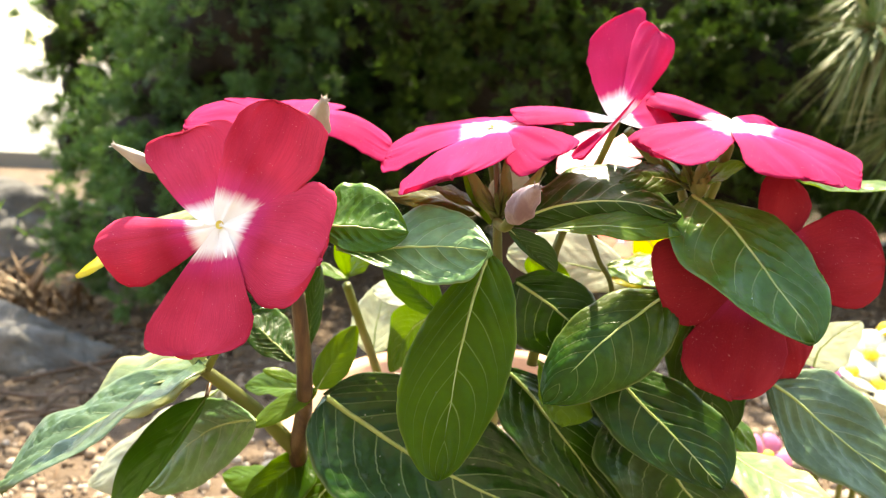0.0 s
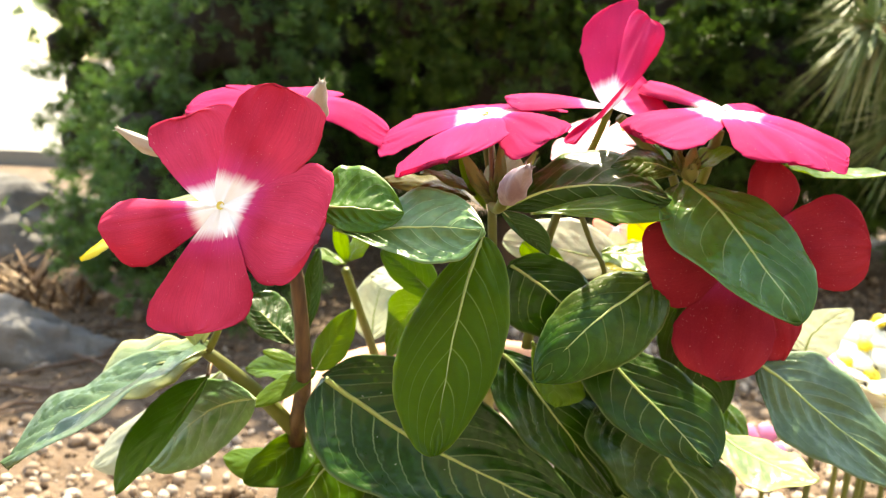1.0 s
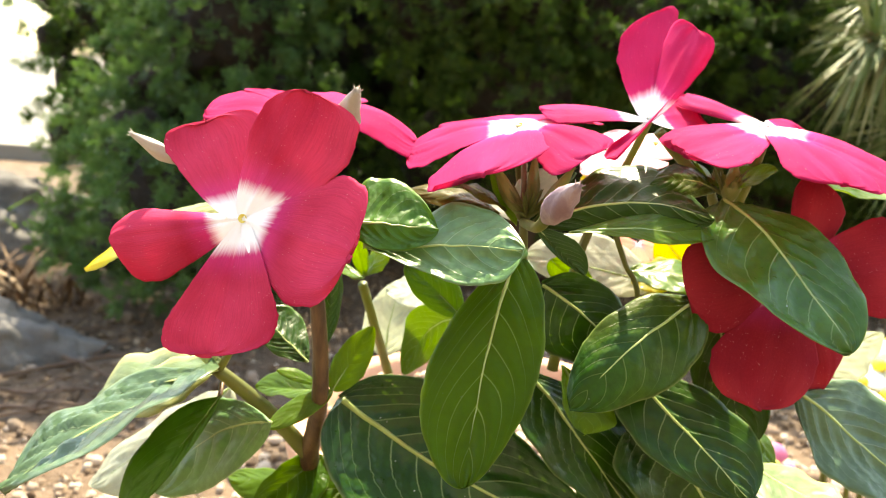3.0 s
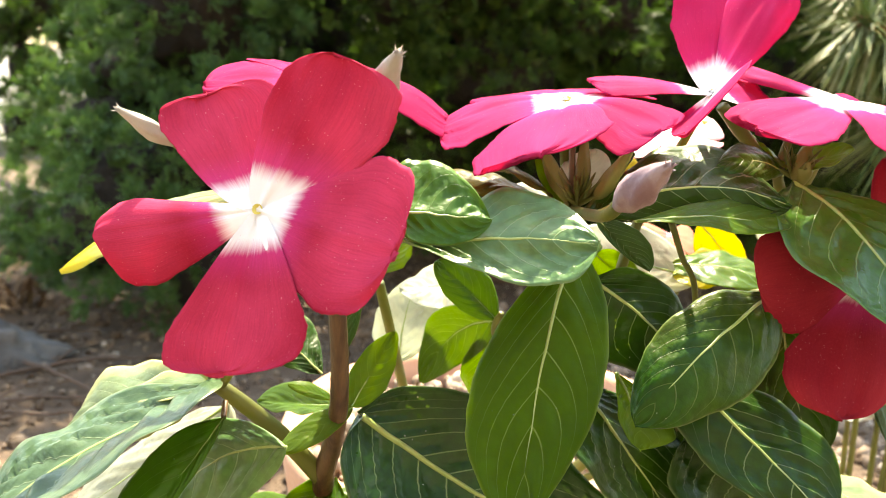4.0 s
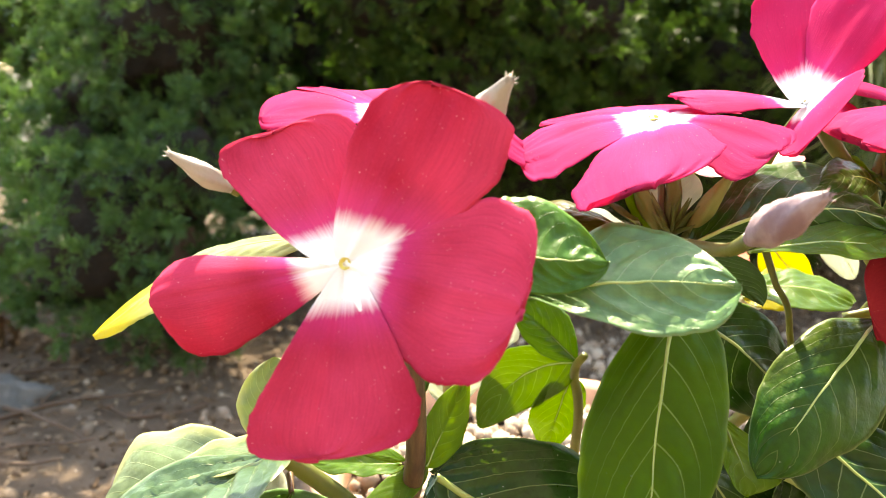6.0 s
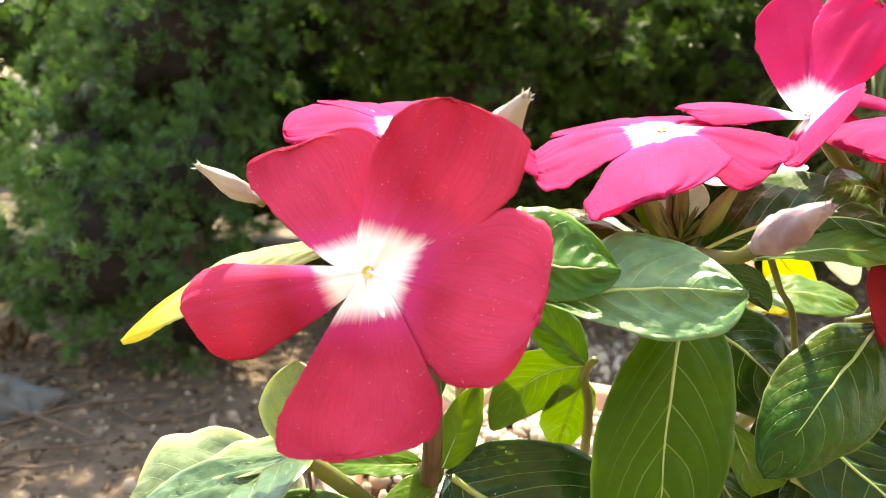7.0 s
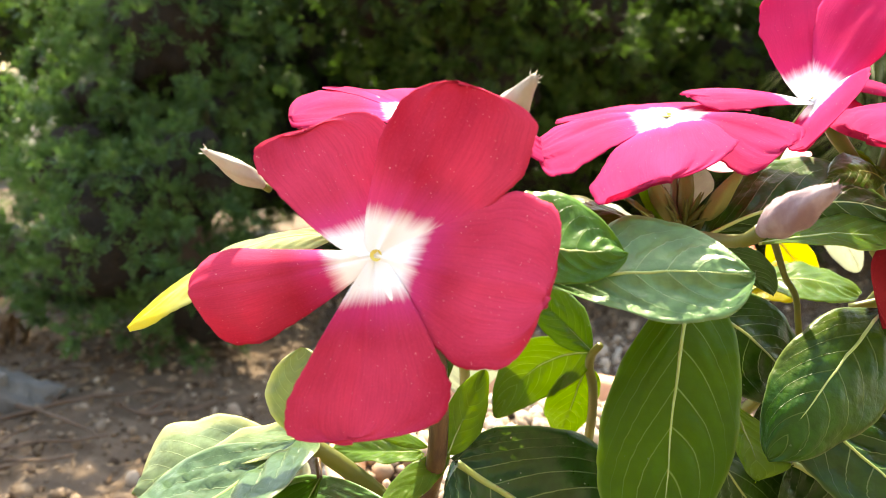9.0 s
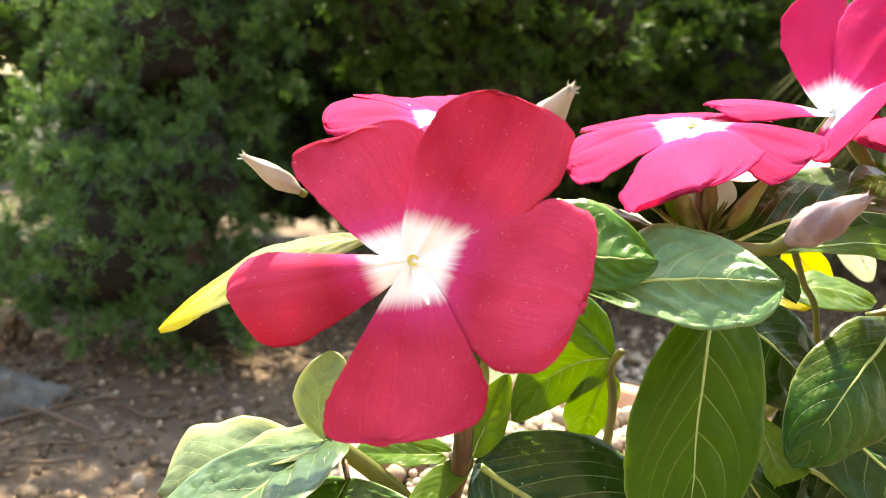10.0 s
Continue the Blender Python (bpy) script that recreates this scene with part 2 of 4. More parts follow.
BUD = plain_material("bud pale mauve", (0.13, 0.060, 0.088), (0.36, 0.275, 0.285), 240.0, 0.6, 0.5, 0.0003, share=0.05, glow=(0.8, 0.5, 0.5), stretch=(1, 1, 0.5))
BUD_GREY = plain_material("bud pale cream", (0.25, 0.225, 0.205), (0.38, 0.35, 0.32), 260.0, 0.6, 0.5, 0.0003, share=0.2, glow=(0.8, 0.7, 0.6), stretch=(1, 1, 0.35))
LIME_BUD = plain_material("bud green", (0.17, 0.19, 0.045), (0.26, 0.26, 0.085), 260.0, 0.5, 0.5, 0.0003, share=0.25, glow=(0.4, 0.4, 0.05), stretch=(1, 1, 0.35))
THROAT = plain_material("throat yellow", (0.75, 0.55, 0.06), (0.80, 0.70, 0.20), 600.0, 0.6)
TERRACOTTA = plain_material("terracotta", (0.50, 0.25, 0.15), (0.58, 0.34, 0.23), 60.0, 0.85, 0.4, 0.0008)
ROCK = plain_material("grey rock", (0.030, 0.028, 0.027), (0.17, 0.163, 0.155), 30.0, 0.85, 0.8, 0.006)
BARK = plain_material("bark", (0.075, 0.048, 0.032), (0.13, 0.085, 0.06), 50.0, 0.9, 0.9, 0.004, stretch=(1, 1, 0.25))
SOIL = plain_material("soil", (0.066, 0.042, 0.025), (0.150, 0.102, 0.068), 35.0, 0.95, 0.9, 0.006)
CONCRETE = plain_material("concrete", (0.16, 0.15, 0.13), (0.22, 0.205, 0.18), 3.0, 0.9, 0.3, 0.002)
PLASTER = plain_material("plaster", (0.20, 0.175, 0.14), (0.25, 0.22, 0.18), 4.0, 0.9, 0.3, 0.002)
# Pale base puts sun sheen into the colour; the yellow margin is its own.
PALE = leaf_material("leaf pale painted sheen", (0.17, 0.25, 0.13), (0.25, 0.32, 0.19), (0.48, 0.54, 0.20), (0.54, 0.57, 0.33), share=0.42, margin=(0.60, 0.60, 0.26))
CHIPS = island_material("soil chips", [(0.09, 0.060, 0.038), (0.19, 0.135, 0.092), (0.28, 0.21, 0.155), (0.06, 0.038, 0.024), (0.38, 0.30, 0.235)], 0.9)
GRAVEL = island_material("gravel", [(0.28, 0.20, 0.14), (0.46, 0.37, 0.29), (0.55, 0.47, 0.39), (0.22, 0.155, 0.11), (0.62, 0.56, 0.48)], 0.8)
LITTER = island_material("litter", [(0.10, 0.060, 0.036), (0.22, 0.145, 0.09), (0.36, 0.27, 0.185)], 0.9)
# Juniper foliage in two copies: painted shaded, then painted lit.
CONIFER_SHADED = island_material("conifer", [(0.010, 0.030, 0.006), (0.038, 0.084, 0.014), (0.026, 0.064, 0.016), (0.140, 0.190, 0.036)], 0.5, 0.20, (0.12, 0.25, 0.03), patch=(0.085, 0.140, 0.018))
CONIFER_LIT = island_material("conifer painted lit", [(0.012, 0.043, 0.016), (0.054, 0.121, 0.040), (0.035, 0.097, 0.040), (0.127, 0.209, 0.070)], 0.5, 0.20, (0.16, 0.32, 0.06), patch=(0.095, 0.165, 0.034))
# Near-black colour standing in for the shade between the sprays.
SHADE_CORE = plain_material("painted shade core", (0.006, 0.0045, 0.003), (0.022, 0.013, 0.007), 40.0, 0.95, 0.9, 0.01)
NEEDLES = island_material("needles", [(0.10, 0.16, 0.05), (0.22, 0.27, 0.11), (0.40, 0.42, 0.25)], 0.5, 0.15)
YELLOW_PETAL = plain_material("petal yellow", (0.75, 0.58, 0.04), (0.85, 0.72, 0.12), 200.0, 0.6, share=0.3, glow=(0.9, 0.8, 0.1))
TWIG = plain_material("pine twig", (0.34, 0.14, 0.055), (0.46, 0.24, 0.11), 70.0, 0.85, 0.9, 0.003)
PINK_PETAL = plain_material("petal pink", (0.62, 0.14, 0.36), (0.72, 0.25, 0.48), 200.0, 0.6, share=0.3, glow=(0.9, 0.4, 0.7))
WHITE_PETAL = plain_material("petal white", (0.78, 0.76, 0.66), (0.84, 0.83, 0.76), 200.0, 0.6, share=0.3, glow=(0.9, 0.9, 0.7))


# ---- builders ----
def part(name, bm, mat, parent=None, label="", smooth=True):
    """Links a bmesh as one mesh object under a thing or a part. Its points are in world metres."""
    me = bpy.data.meshes.new(name)
    bm.to_mesh(me)
    bm.free()
    return link(name, me, mat, parent, label, smooth)


def link(name, me, mat, parent=None, label="", smooth=True):
    me.materials.append(mat)
    if smooth:
        me.shade_smooth()
    ob = new(name, me)
    if parent is not None:
        ob.parent = parent
        ob.matrix_parent_inverse = parent.matrix_world.inverted()
    if label:
        tagged(ob, label=label)
    return ob


def mm(p):
    return Vector(p) * 0.001


def quad(B, M, T, u):
    return B * ((1 - u) * (1 - 2 * u)) + M * (4 * u * (1 - u)) + T * (u * (2 * u - 1))


def leaf_profile(u, peak=0.5):
    return max(0.0, math.sin(math.pi * u ** (math.log(0.5) / math.log(peak)))) ** 0.60


def petal_profile(u, peak=0.7, blunt=2.6, claw=0.64):
    w = peak
    if u < w:
        k = u / w
        return 0.05 + 0.95 * k ** claw
    return max(0.0, 1 - ((u - w) / (1 - w)) ** blunt) ** (1 / blunt)


def sheet(B, M, T, L, R, profile, lo, hi, nu, nv, crease, relief, thickness, frill=None, vein=None):
    """A thin closed blade from base B over M to tip T; L and R lie on its two edges where it is widest."""
    axis = T - B
    peak = min(hi, max(lo, ((L + R) * 0.5 - B).dot(axis) / axis.length_squared))
    mid = quad(B, M, T, peak)
    l, r = L - mid, R - mid
    odd, even = (r - l) / 2, (r + l) / 2
    P = []
    for i in range(nu + 1):
        u = 0.5 - 0.5 * math.cos(math.pi * i / nu)
        w = profile(u, peak)
        c = quad(B, M, T, u)
        grow = [axis * (frill(u, -1 + 2 * j / nv) * min(1.0, w * w * 1.3)) if frill else Vector() for j in range(nv + 1)]
        P.append([(u, -1 + 2 * j / nv, c + grow[j] + odd * (w * (-1 + 2 * j / nv)) + even * (w * abs(-1 + 2 * j / nv) ** crease)) for j in range(nv + 1)])
    n = nv + 1
    pts = [p for row in P for p in row]
    pos = [p[2] for p in pts]
    nor = []
    for i in range(nu + 1):
        for j in range(n):
            a = P[min(nu, i + 1)][j][2] - P[max(0, i - 1)][j][2]
            jj = (P[max(1, min(nu - 1, i))][min(nv, j + 1)][2] - P[max(1, min(nu - 1, i))][max(0, j - 1)][2])
            k = a.cross(jj)
            nor.append(k.normalized() if k.length > 1e-12 else Vector((0, 0, 1)))
    verts, uvs = [], []
    for side in (0.5, -0.5):
        for (u, v, _), p, k in zip(pts, pos, nor):
            edge = 1 - abs(v) ** 6
            verts.append(p + k * (relief(u, v) + side * thickness * (0.25 + 0.75 * edge)))
            uvs.append((u, v * 0.5 + 0.5))
    N = len(pos)
    faces = []
    for i in range(nu):
        for j in range(nv):
            a, b, c, d = i * n + j, i * n + j + 1, (i + 1) * n + j + 1, (i + 1) * n + j
            faces += [(a, b, c, d), (N + d, N + c, N + b, N + a)]
    for i in range(nu):
        for j in (0, nv):
            a, d = i * n + j, (i + 1) * n + j
            faces.append((a, d, N + d, N + a) if j == 0 else (d, a, N + a, N + d))
    for i in (0, nu):
        for j in range(nv):
            a, b = i * n + j, i * n + j + 1
            faces.append((b, a, N + a, N + b) if i == 0 else (a, b, N + b, N + a))
    me = bpy.data.meshes.new("blade")
    me.from_pydata(verts, [], faces)
    layer = me.uv_layers.new(name="UVMap")
    idx = np.empty(len(me.loops), dtype=np.int32)
    me.loops.foreach_get("vertex_index", idx)
    layer.data.foreach_set("uv", np.array(uvs, dtype=np.float32)[idx].ravel())
    if vein:
        runs = np.array([vein(u, v) for u, v, _ in pts] * 2, dtype=np.float32)
        me.uv_layers.new(name="vein").data.foreach_set("uv", runs[idx].ravel())
    me.update()
    return me, nor[(nu // 2) * n + nv // 2]


def tube_mesh(points, radii, sides=10, squash=1.0):
    """A bent tapered round bar through points."""
    pts = [Vector(p) for p in points]
    fine, rad = [], []
    for i in range(len(pts) - 1):
        p0, p1, p2, p3 = pts[max(0, i - 1)], pts[i], pts[i + 1], pts[min(len(pts) - 1, i + 2)]
        for k in range(6):
            t = k / 6
            fine.append(0.5 * ((2 * p1) + (p2 - p0) * t + (2 * p0 - 5 * p1 + 4 * p2 - p3) * t * t + (3 * p1 - p0 - 3 * p2 + p3) * t ** 3))
            rad.append(radii[i] * (1 - t) + radii[i + 1] * t)
    fine.append(pts[-1]), rad.append(radii[-1])
    bm = bmesh.new()
    rings = []
    for i, (p, r) in enumerate(zip(fine, rad)):
        d = (fine[min(len(fine) - 1, i + 1)] - fine[max(0, i - 1)]).normalized()
        x = d.cross(Vector((0.13, -1, 0.21))).normalized()
        y = d.cross(x)
        rings.append([bm.verts.new(p + (x * math.cos(a) + y * math.sin(a) * squash) * r * (1 + 0.05 * noise.noise(p * 400 + x * a)))
                      for a in (2 * math.pi * s / sides for s in range(sides))])
    for a, b in zip(rings, rings[1:]):
        for s in range(sides):
            bm.faces.new((a[s], a[(s + 1) % sides], b[(s + 1) % sides], b[s]))
    bm.faces.new(rings[0][::-1]), bm.faces.new(rings[-1])
    return bm


def lathe(profile, sides, centre=(0, 0, 0), wobble=0.0):
    bm = bmesh.new()
    rings = []
    for r, z in profile:
        rings.append([bm.verts.new(Vector(centre) + Vector((r * math.cos(a) * (1 + wobble * noise.noise(Vector((math.cos(a), math.sin(a), z * 9)))),
                                                            r * math.sin(a), z))) for a in (2 * math.pi * s / sides for s in range(sides))])
    for a, b in zip(rings, rings[1:]):
        for s in range(sides):
            bm.faces.new((a[s], a[(s + 1) % sides], b[(s + 1) % sides], b[s]))
    bm.faces.new(rings[0][::-1]), bm.faces.new(rings[-1])
    return bm


def cloud(name, verts, faces, mat, parent=None, smooth=False):
    me = bpy.data.meshes.new(name)
    me.from_pydata([tuple(v) for v in verts], [], faces)
    me.update()
    return link(name, me, mat, parent, "", smooth)


# ---- the ground ----
def ground_height(x, y):
    return 0.006 * noise.noise(Vector((x * 6, y * 6, 0))) + 0.003 * noise.noise(Vector((x * 25, y * 25, 3)))


def ground_sheet():
    bm = bmesh.new()
    xs = sorted(set([-400, -60, -12, -4, -2] + [i * 0.03 - 1.2 for i in range(81)] + [2, 4, 12, 60, 400]))
    ys = sorted(set([-400, -60, -12, -4, -1] + [i * 0.03 - 0.3 for i in range(70)] + [3, 6, 14, 60, 400]))
    rows = [[bm.verts.new((x, y, ground_height(x, y) if abs(x) < 3 and abs(y) < 3 else 0.0)) for x in xs] for y in ys]
    for a, b in zip(rows, rows[1:]):
        for i in range(len(xs) - 1):
            bm.faces.new((a[i], a[i + 1], b[i + 1], b[i]))
    return tagged(part("ground", bm, SOIL), "dry brown garden soil under the shrubs", "ground", kind="structure")


ground_sheet()
bm = bmesh.new()
for ring in [[(-60, 1.55), (-0.55, 1.55), (-0.55, 40), (-60, 40)]]:
    lo = [bm.verts.new((x, y, -0.02)) for x, y in ring]
    hi = [bm.verts.new((x, y, 0.03)) for x, y in ring]
    bm.faces.new(hi), bm.faces.new(lo[::-1])
    for i in range(4):
        bm.faces.new((lo[i], lo[(i + 1) % 4], hi[(i + 1) % 4], hi[i]))
tagged(part("pavement", bm, CONCRETE, smooth=False), "pale sunlit concrete paving beyond the flower bed", "pavement", kind="structure")


# Unseen wall behind the camera, added to shape fill light and leaf reflections.
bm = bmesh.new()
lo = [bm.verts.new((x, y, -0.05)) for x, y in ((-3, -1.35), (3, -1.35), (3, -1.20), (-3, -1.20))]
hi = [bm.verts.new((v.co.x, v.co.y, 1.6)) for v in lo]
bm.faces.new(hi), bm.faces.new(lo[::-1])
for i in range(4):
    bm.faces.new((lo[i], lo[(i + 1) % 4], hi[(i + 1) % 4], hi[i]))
tagged(part("wall_south", bm, PLASTER, smooth=False), "unseen plaster wall added to shape fill light and reflections", "wall", kind="structure")


def pebbles(name, places, mat, seed):
    """Joined little stones of uneven size."""
    rng = random.Random(seed)
    base = [(0, 0, 1), (0, 0, -1)] + [(0.78 * math.cos(a), 0.78 * math.sin(a), 0.62) for a in (i * math.pi / 3 for i in range(6))]
    base += [(0.85 * math.cos(a), 0.85 * math.sin(a), -0.5) for a in ((i + 0.5) * math.pi / 3 for i in range(6))]
    tris = []
    for i in range(6):
        j = (i + 1) % 6
        tris += [(0, 2 + i, 2 + j), (1, 8 + j, 8 + i), (2 + i, 8 + i, 2 + j), (2 + j, 8 + i, 8 + j)]
    V, F = [], []
    for x, y, z, r in places:
        k = len(V)
        rot = Euler((rng.uniform(0, 6), rng.uniform(0, 6), rng.uniform(0, 6))).to_matrix()
        sc = Vector((rng.uniform(0.75, 1.3), rng.uniform(0.7, 1.1), rng.uniform(0.5, 0.8))) * r
        for b in base:
            q = rot @ Vector((b[0] * sc.x * rng.uniform(0.85, 1.1), b[1] * sc.y, b[2] * sc.z))
            V.append((x + q.x, y + q.y, z + q.z))
        F += [tuple(k + i for i in f) for f in tris]
    return cloud(name, V, F, mat, smooth=True)


rng = random.Random(4)


def scatter(count, x0, x1, y0, y1, sizes, sink, soft=0.12):
    """Places for small stones over a patch that thins out towards its rim."""
    got = []
    for _ in range(count):
        x, y = rng.uniform(x0, x1), rng.uniform(y0, y1)
        if rng.random() < min(1.0, min(x - x0, x1 - x, y - y0, y1 - y) / soft + 0.25 * noise.noise(Vector((x * 14, y * 14, 2.0)))):
            r = rng.choice(sizes)
            got.append((x, y, ground_height(x, y) + r * sink, r))
    return got


spots = scatter(3000, -0.75, 0.75, 0.0, 0.48, (0.0018, 0.0025, 0.0035, 0.005), 0.35)
spots += scatter(600, -0.7, 0.7, 0.3, 0.95, (0.0015, 0.002, 0.003), 0.35)
spots += scatter(5200, -0.02, 0.72, 0.10, 0.74, (0.0022, 0.003, 0.0042, 0.006), 0.4, 0.15)
spots += scatter(3400, -0.42, 0.06, 0.08, 0.44, (0.0014, 0.002, 0.0026, 0.0036), 0.4, 0.10)
tagged(pebbles("gravel", spots, GRAVEL, 5), "loose beige gravel scattered over the soil", "gravel", kind="stuff")
spots = scatter(20000, -0.85, 0.85, 0.0, 1.05, (0.0012, 0.0018, 0.0018, 0.0026, 0.0038), 0.2, 0.2)
spots += scatter(1500, -0.75, 0.75, 0.25, 1.0, (0.004, 0.0055), 0.1, 0.2)
tagged(pebbles("soil_crumbs", spots, CHIPS, 6), "brown crumbs of dry soil and grit", "grit", kind="stuff")
# dry twigs and leaf litter
V, F = [], []
for _ in range(4500):
    x, y = rng.uniform(-0.6, 0.6), rng.uniform(0.36, 0.95)
    z, a, l, w = ground_height(x, y) + 0.003, rng.uniform(0, 6.3), rng.uniform(0.004, 0.016), rng.uniform(0.0005, 0.0014)
    d, s = Vector((math.cos(a), math.sin(a), rng.uniform(-0.2, 0.25))), Vector((-math.sin(a), math.cos(a), 0.3))
    c, k = Vector((x, y, z)), len(V)
    V += [c - d * l / 2, c + s * w, c + d * l / 2, c - s * w, c + Vector((0, 0, w))]
    F += [(k, k + 1, k + 4), (k + 1, k + 2, k + 4), (k + 2, k + 3, k + 4), (k + 3, k, k + 4), (k, k + 3, k + 2, k + 1)]


def dry_twig(x, y, length, turn, seed):
    """A thin crooked dead twig with one side spur, lying on the soil."""
    rng = random.Random(seed)
    pts, rad = [], []
    for k in range(6):
        t = k / 5 - 0.5
        px, py = x + math.cos(turn) * length * t + rng.gauss(0, 0.003), y + math.sin(turn) * length * t + rng.gauss(0, 0.003)
        pts.append((px, py, ground_height(px, py) + 0.0035 + 0.004 * rng.random()))
        rad.append(0.0017 - 0.0010 * k / 5)
    twig = part("dry_twig", tube_mesh(pts, rad, 7), BARK)
    a, b = Vector(pts[2]), Vector(pts[2]) + Vector((math.cos(turn + 0.8), math.sin(turn + 0.8), 0.15)) * length * 0.3
    part("spur", tube_mesh([a, (a + b) / 2 + Vector((0, 0, 0.002)), b], [0.0010, 0.0008, 0.0004], 6), BARK, twig)
    return tagged(twig, "thin dead brown twig lying on dry soil", "twig", group="dead twigs")


for _k in range(16):
    dry_twig(rng.uniform(-0.42, -0.14), rng.uniform(0.42, 0.66), rng.uniform(0.06, 0.13), rng.uniform(-0.9, 0.5), 60 + _k)
tagged(cloud("leaf_litter", V, F, LITTER), "dry brown twigs and needles on the soil", "litter", kind="stuff")


def rock(centre, size, seed, label):
    bm = bmesh.new()
    bmesh.ops.create_icosphere(bm, subdivisions=5, radius=1)
    for v in bm.verts:
        n = v.co.copy()
        k = 1 + 0.28 * noise.noise(n * 1.3 + Vector((seed, 0, 0))) + 0.15 * noise.noise(n * 3.1 + Vector((0, seed, 0))) + 0.09 * noise.noise(n * 7) + 0.04 * noise.noise(n * 16)
        p = n * k
        v.co = Vector(centre) + Vector((p.x * size[0], p.y * size[1], p.z * size[2]))
    return tagged(part("rock", bm, ROCK), label, "rock", group="garden rocks")


rock((-0.53, 0.83, 0.022), (0.142, 0.085, 0.070), 1.0, "dark grey boulder with a sunlit flat top")
rock((-0.335, 0.545, -0.006), (0.085, 0.04, 0.044), 4.0, "low grey rock with a pale worn top, on the soil")
rock((-0.70, 0.66, 0.0), (0.15, 0.10, 0.06), 7.0, "grey garden rock beside the bed")


# ---- shrubs behind ----
def sprays(lobes, size, share, rng):
    """Corners and faces of a crown: rounded tufts of feathery scale-leaved sprays, spaced out over the lobes."""
    hubs, ways = [], []
    for x, y, z, r in lobes:
        c0, got = Vector((x, y, z)), []
        for _ in range(int(1900 * share)):
            d = Vector((rng.gauss(0, 1), rng.gauss(0, 1) - 0.55, rng.gauss(0, 1) + 0.2)).normalized()
            lump = 0.90 + 0.50 * noise.noise(d * 2.2 + c0 * 30) + 0.36 * noise.noise(d * 5.0 + c0 * 50) + rng.gauss(0, 0.10)
            c = c0 + Vector((d.x, d.y * 0.9, d.z * 0.88)) * r * lump
            gap = size * (1.42 + 0.9 * max(0.0, noise.noise(c * 26)))
            if c.z > 0.012 and all((c - q).length_squared > gap * gap for q in got):
                got.append(c)
                hubs.append(c)
                ways.append((d * 0.8 + Vector((rng.gauss(0, .3), rng.gauss(0, .3) - 0.15, rng.gauss(0, .3) + 0.45))).normalized())
    gen = np.random.RandomState(rng.randrange(9999))
    n, per = len(hubs), 26
    hub, way = np.repeat(np.array(hubs), per, 0), np.repeat(np.array(ways), per, 0)
    unit = lambda a: a / np.linalg.norm(a, axis=1, keepdims=True)
    grow = unit(way * 0.85 + gen.normal(0, 0.66, way.shape))
    side = unit(np.cross(grow, gen.normal(0, 1, way.shape)))
    big = np.repeat(gen.uniform(0.75, 1.25, (n, 1)), per, 0) * size
    ln = big * gen.uniform(0.62, 0.92, (n * per, 1))
    root = hub - way * big * 0.25
    V = []
    for k in range(8):
        sway = (0.0 if k == 7 else 1.0) * (1 if k % 2 else -1)
        p = root + grow * ln * (0.22 + 0.10 * k)
        q = unit(grow * 0.8 + side * sway * 0.8 + gen.normal(0, 0.12, way.shape)) * ln * (0.34 - 0.018 * k)
        w = unit(np.cross(q, np.cross(grow, side) + gen.normal(0, 0.35, way.shape))) * ln * 0.055
        V.append(np.stack([p, p + q * 0.55 + w, p + q, p + q * 0.55 - w], 1))
    V = np.concatenate(V).reshape(-1, 3)
    return V, np.arange(len(V)).reshape(-1, 4)


def conifer(name, lobes, share, seed, mat, size, label):
    """A conifer shrub: trunk, limbs, a dark filling as painted inner shade and a crown of many small scale-leaved
    sprays, lobe by lobe.
    """
    rng = random.Random(seed)
    cx = sum(l[0] for l in lobes) / len(lobes)
    cy = max(l[1] for l in lobes)
    shrub = new(name)
    shrub.location = (cx, cy, 0)
    bpy.context.view_layer.update()
    part("trunk", tube_mesh([(cx, cy, -0.02), (cx + 0.01, cy, 0.2), (cx - 0.01, cy + 0.01, 0.42)], [0.028, 0.022, 0.010]), BARK, shrub)
    for x, y, z, r in lobes:
        part("limb", tube_mesh([(cx, cy, max(0.02, z * 0.55)), ((x + cx) / 2, (y + cy) / 2, z * 0.85), (x, y, z)], [0.009, 0.007, 0.003], 7), BARK, shrub)
    V, F = sprays(lobes, size, share, rng)
    cloud("crown", V.tolist(), F.tolist(), mat, shrub)
    # Dark blobs fill each lobe in place of its inner shade.
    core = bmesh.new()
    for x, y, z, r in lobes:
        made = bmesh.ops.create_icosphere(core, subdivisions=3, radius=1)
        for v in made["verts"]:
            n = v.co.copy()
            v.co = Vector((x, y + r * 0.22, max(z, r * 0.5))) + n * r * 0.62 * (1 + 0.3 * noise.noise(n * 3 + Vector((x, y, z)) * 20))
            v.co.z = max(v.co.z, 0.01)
    part("inside", core, SHADE_CORE, shrub, "dark filling painted as shade inside the shrub")
    return tagged(shrub, label, "shrub", group="conifer shrubs")


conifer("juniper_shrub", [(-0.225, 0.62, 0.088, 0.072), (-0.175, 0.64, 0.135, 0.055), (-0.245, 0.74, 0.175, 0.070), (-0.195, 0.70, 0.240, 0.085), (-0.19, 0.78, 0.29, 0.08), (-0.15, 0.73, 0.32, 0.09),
                          (-0.160, 0.61, 0.045, 0.045), (-0.262, 0.66, 0.058, 0.046), (-0.258, 0.68, 0.135, 0.052), (-0.315, 0.80, 0.12, 0.050)], 1.0, 11, CONIFER_LIT, 0.0165,
        "dense green juniper shrub painted lighter as lit, with feathery sprays")
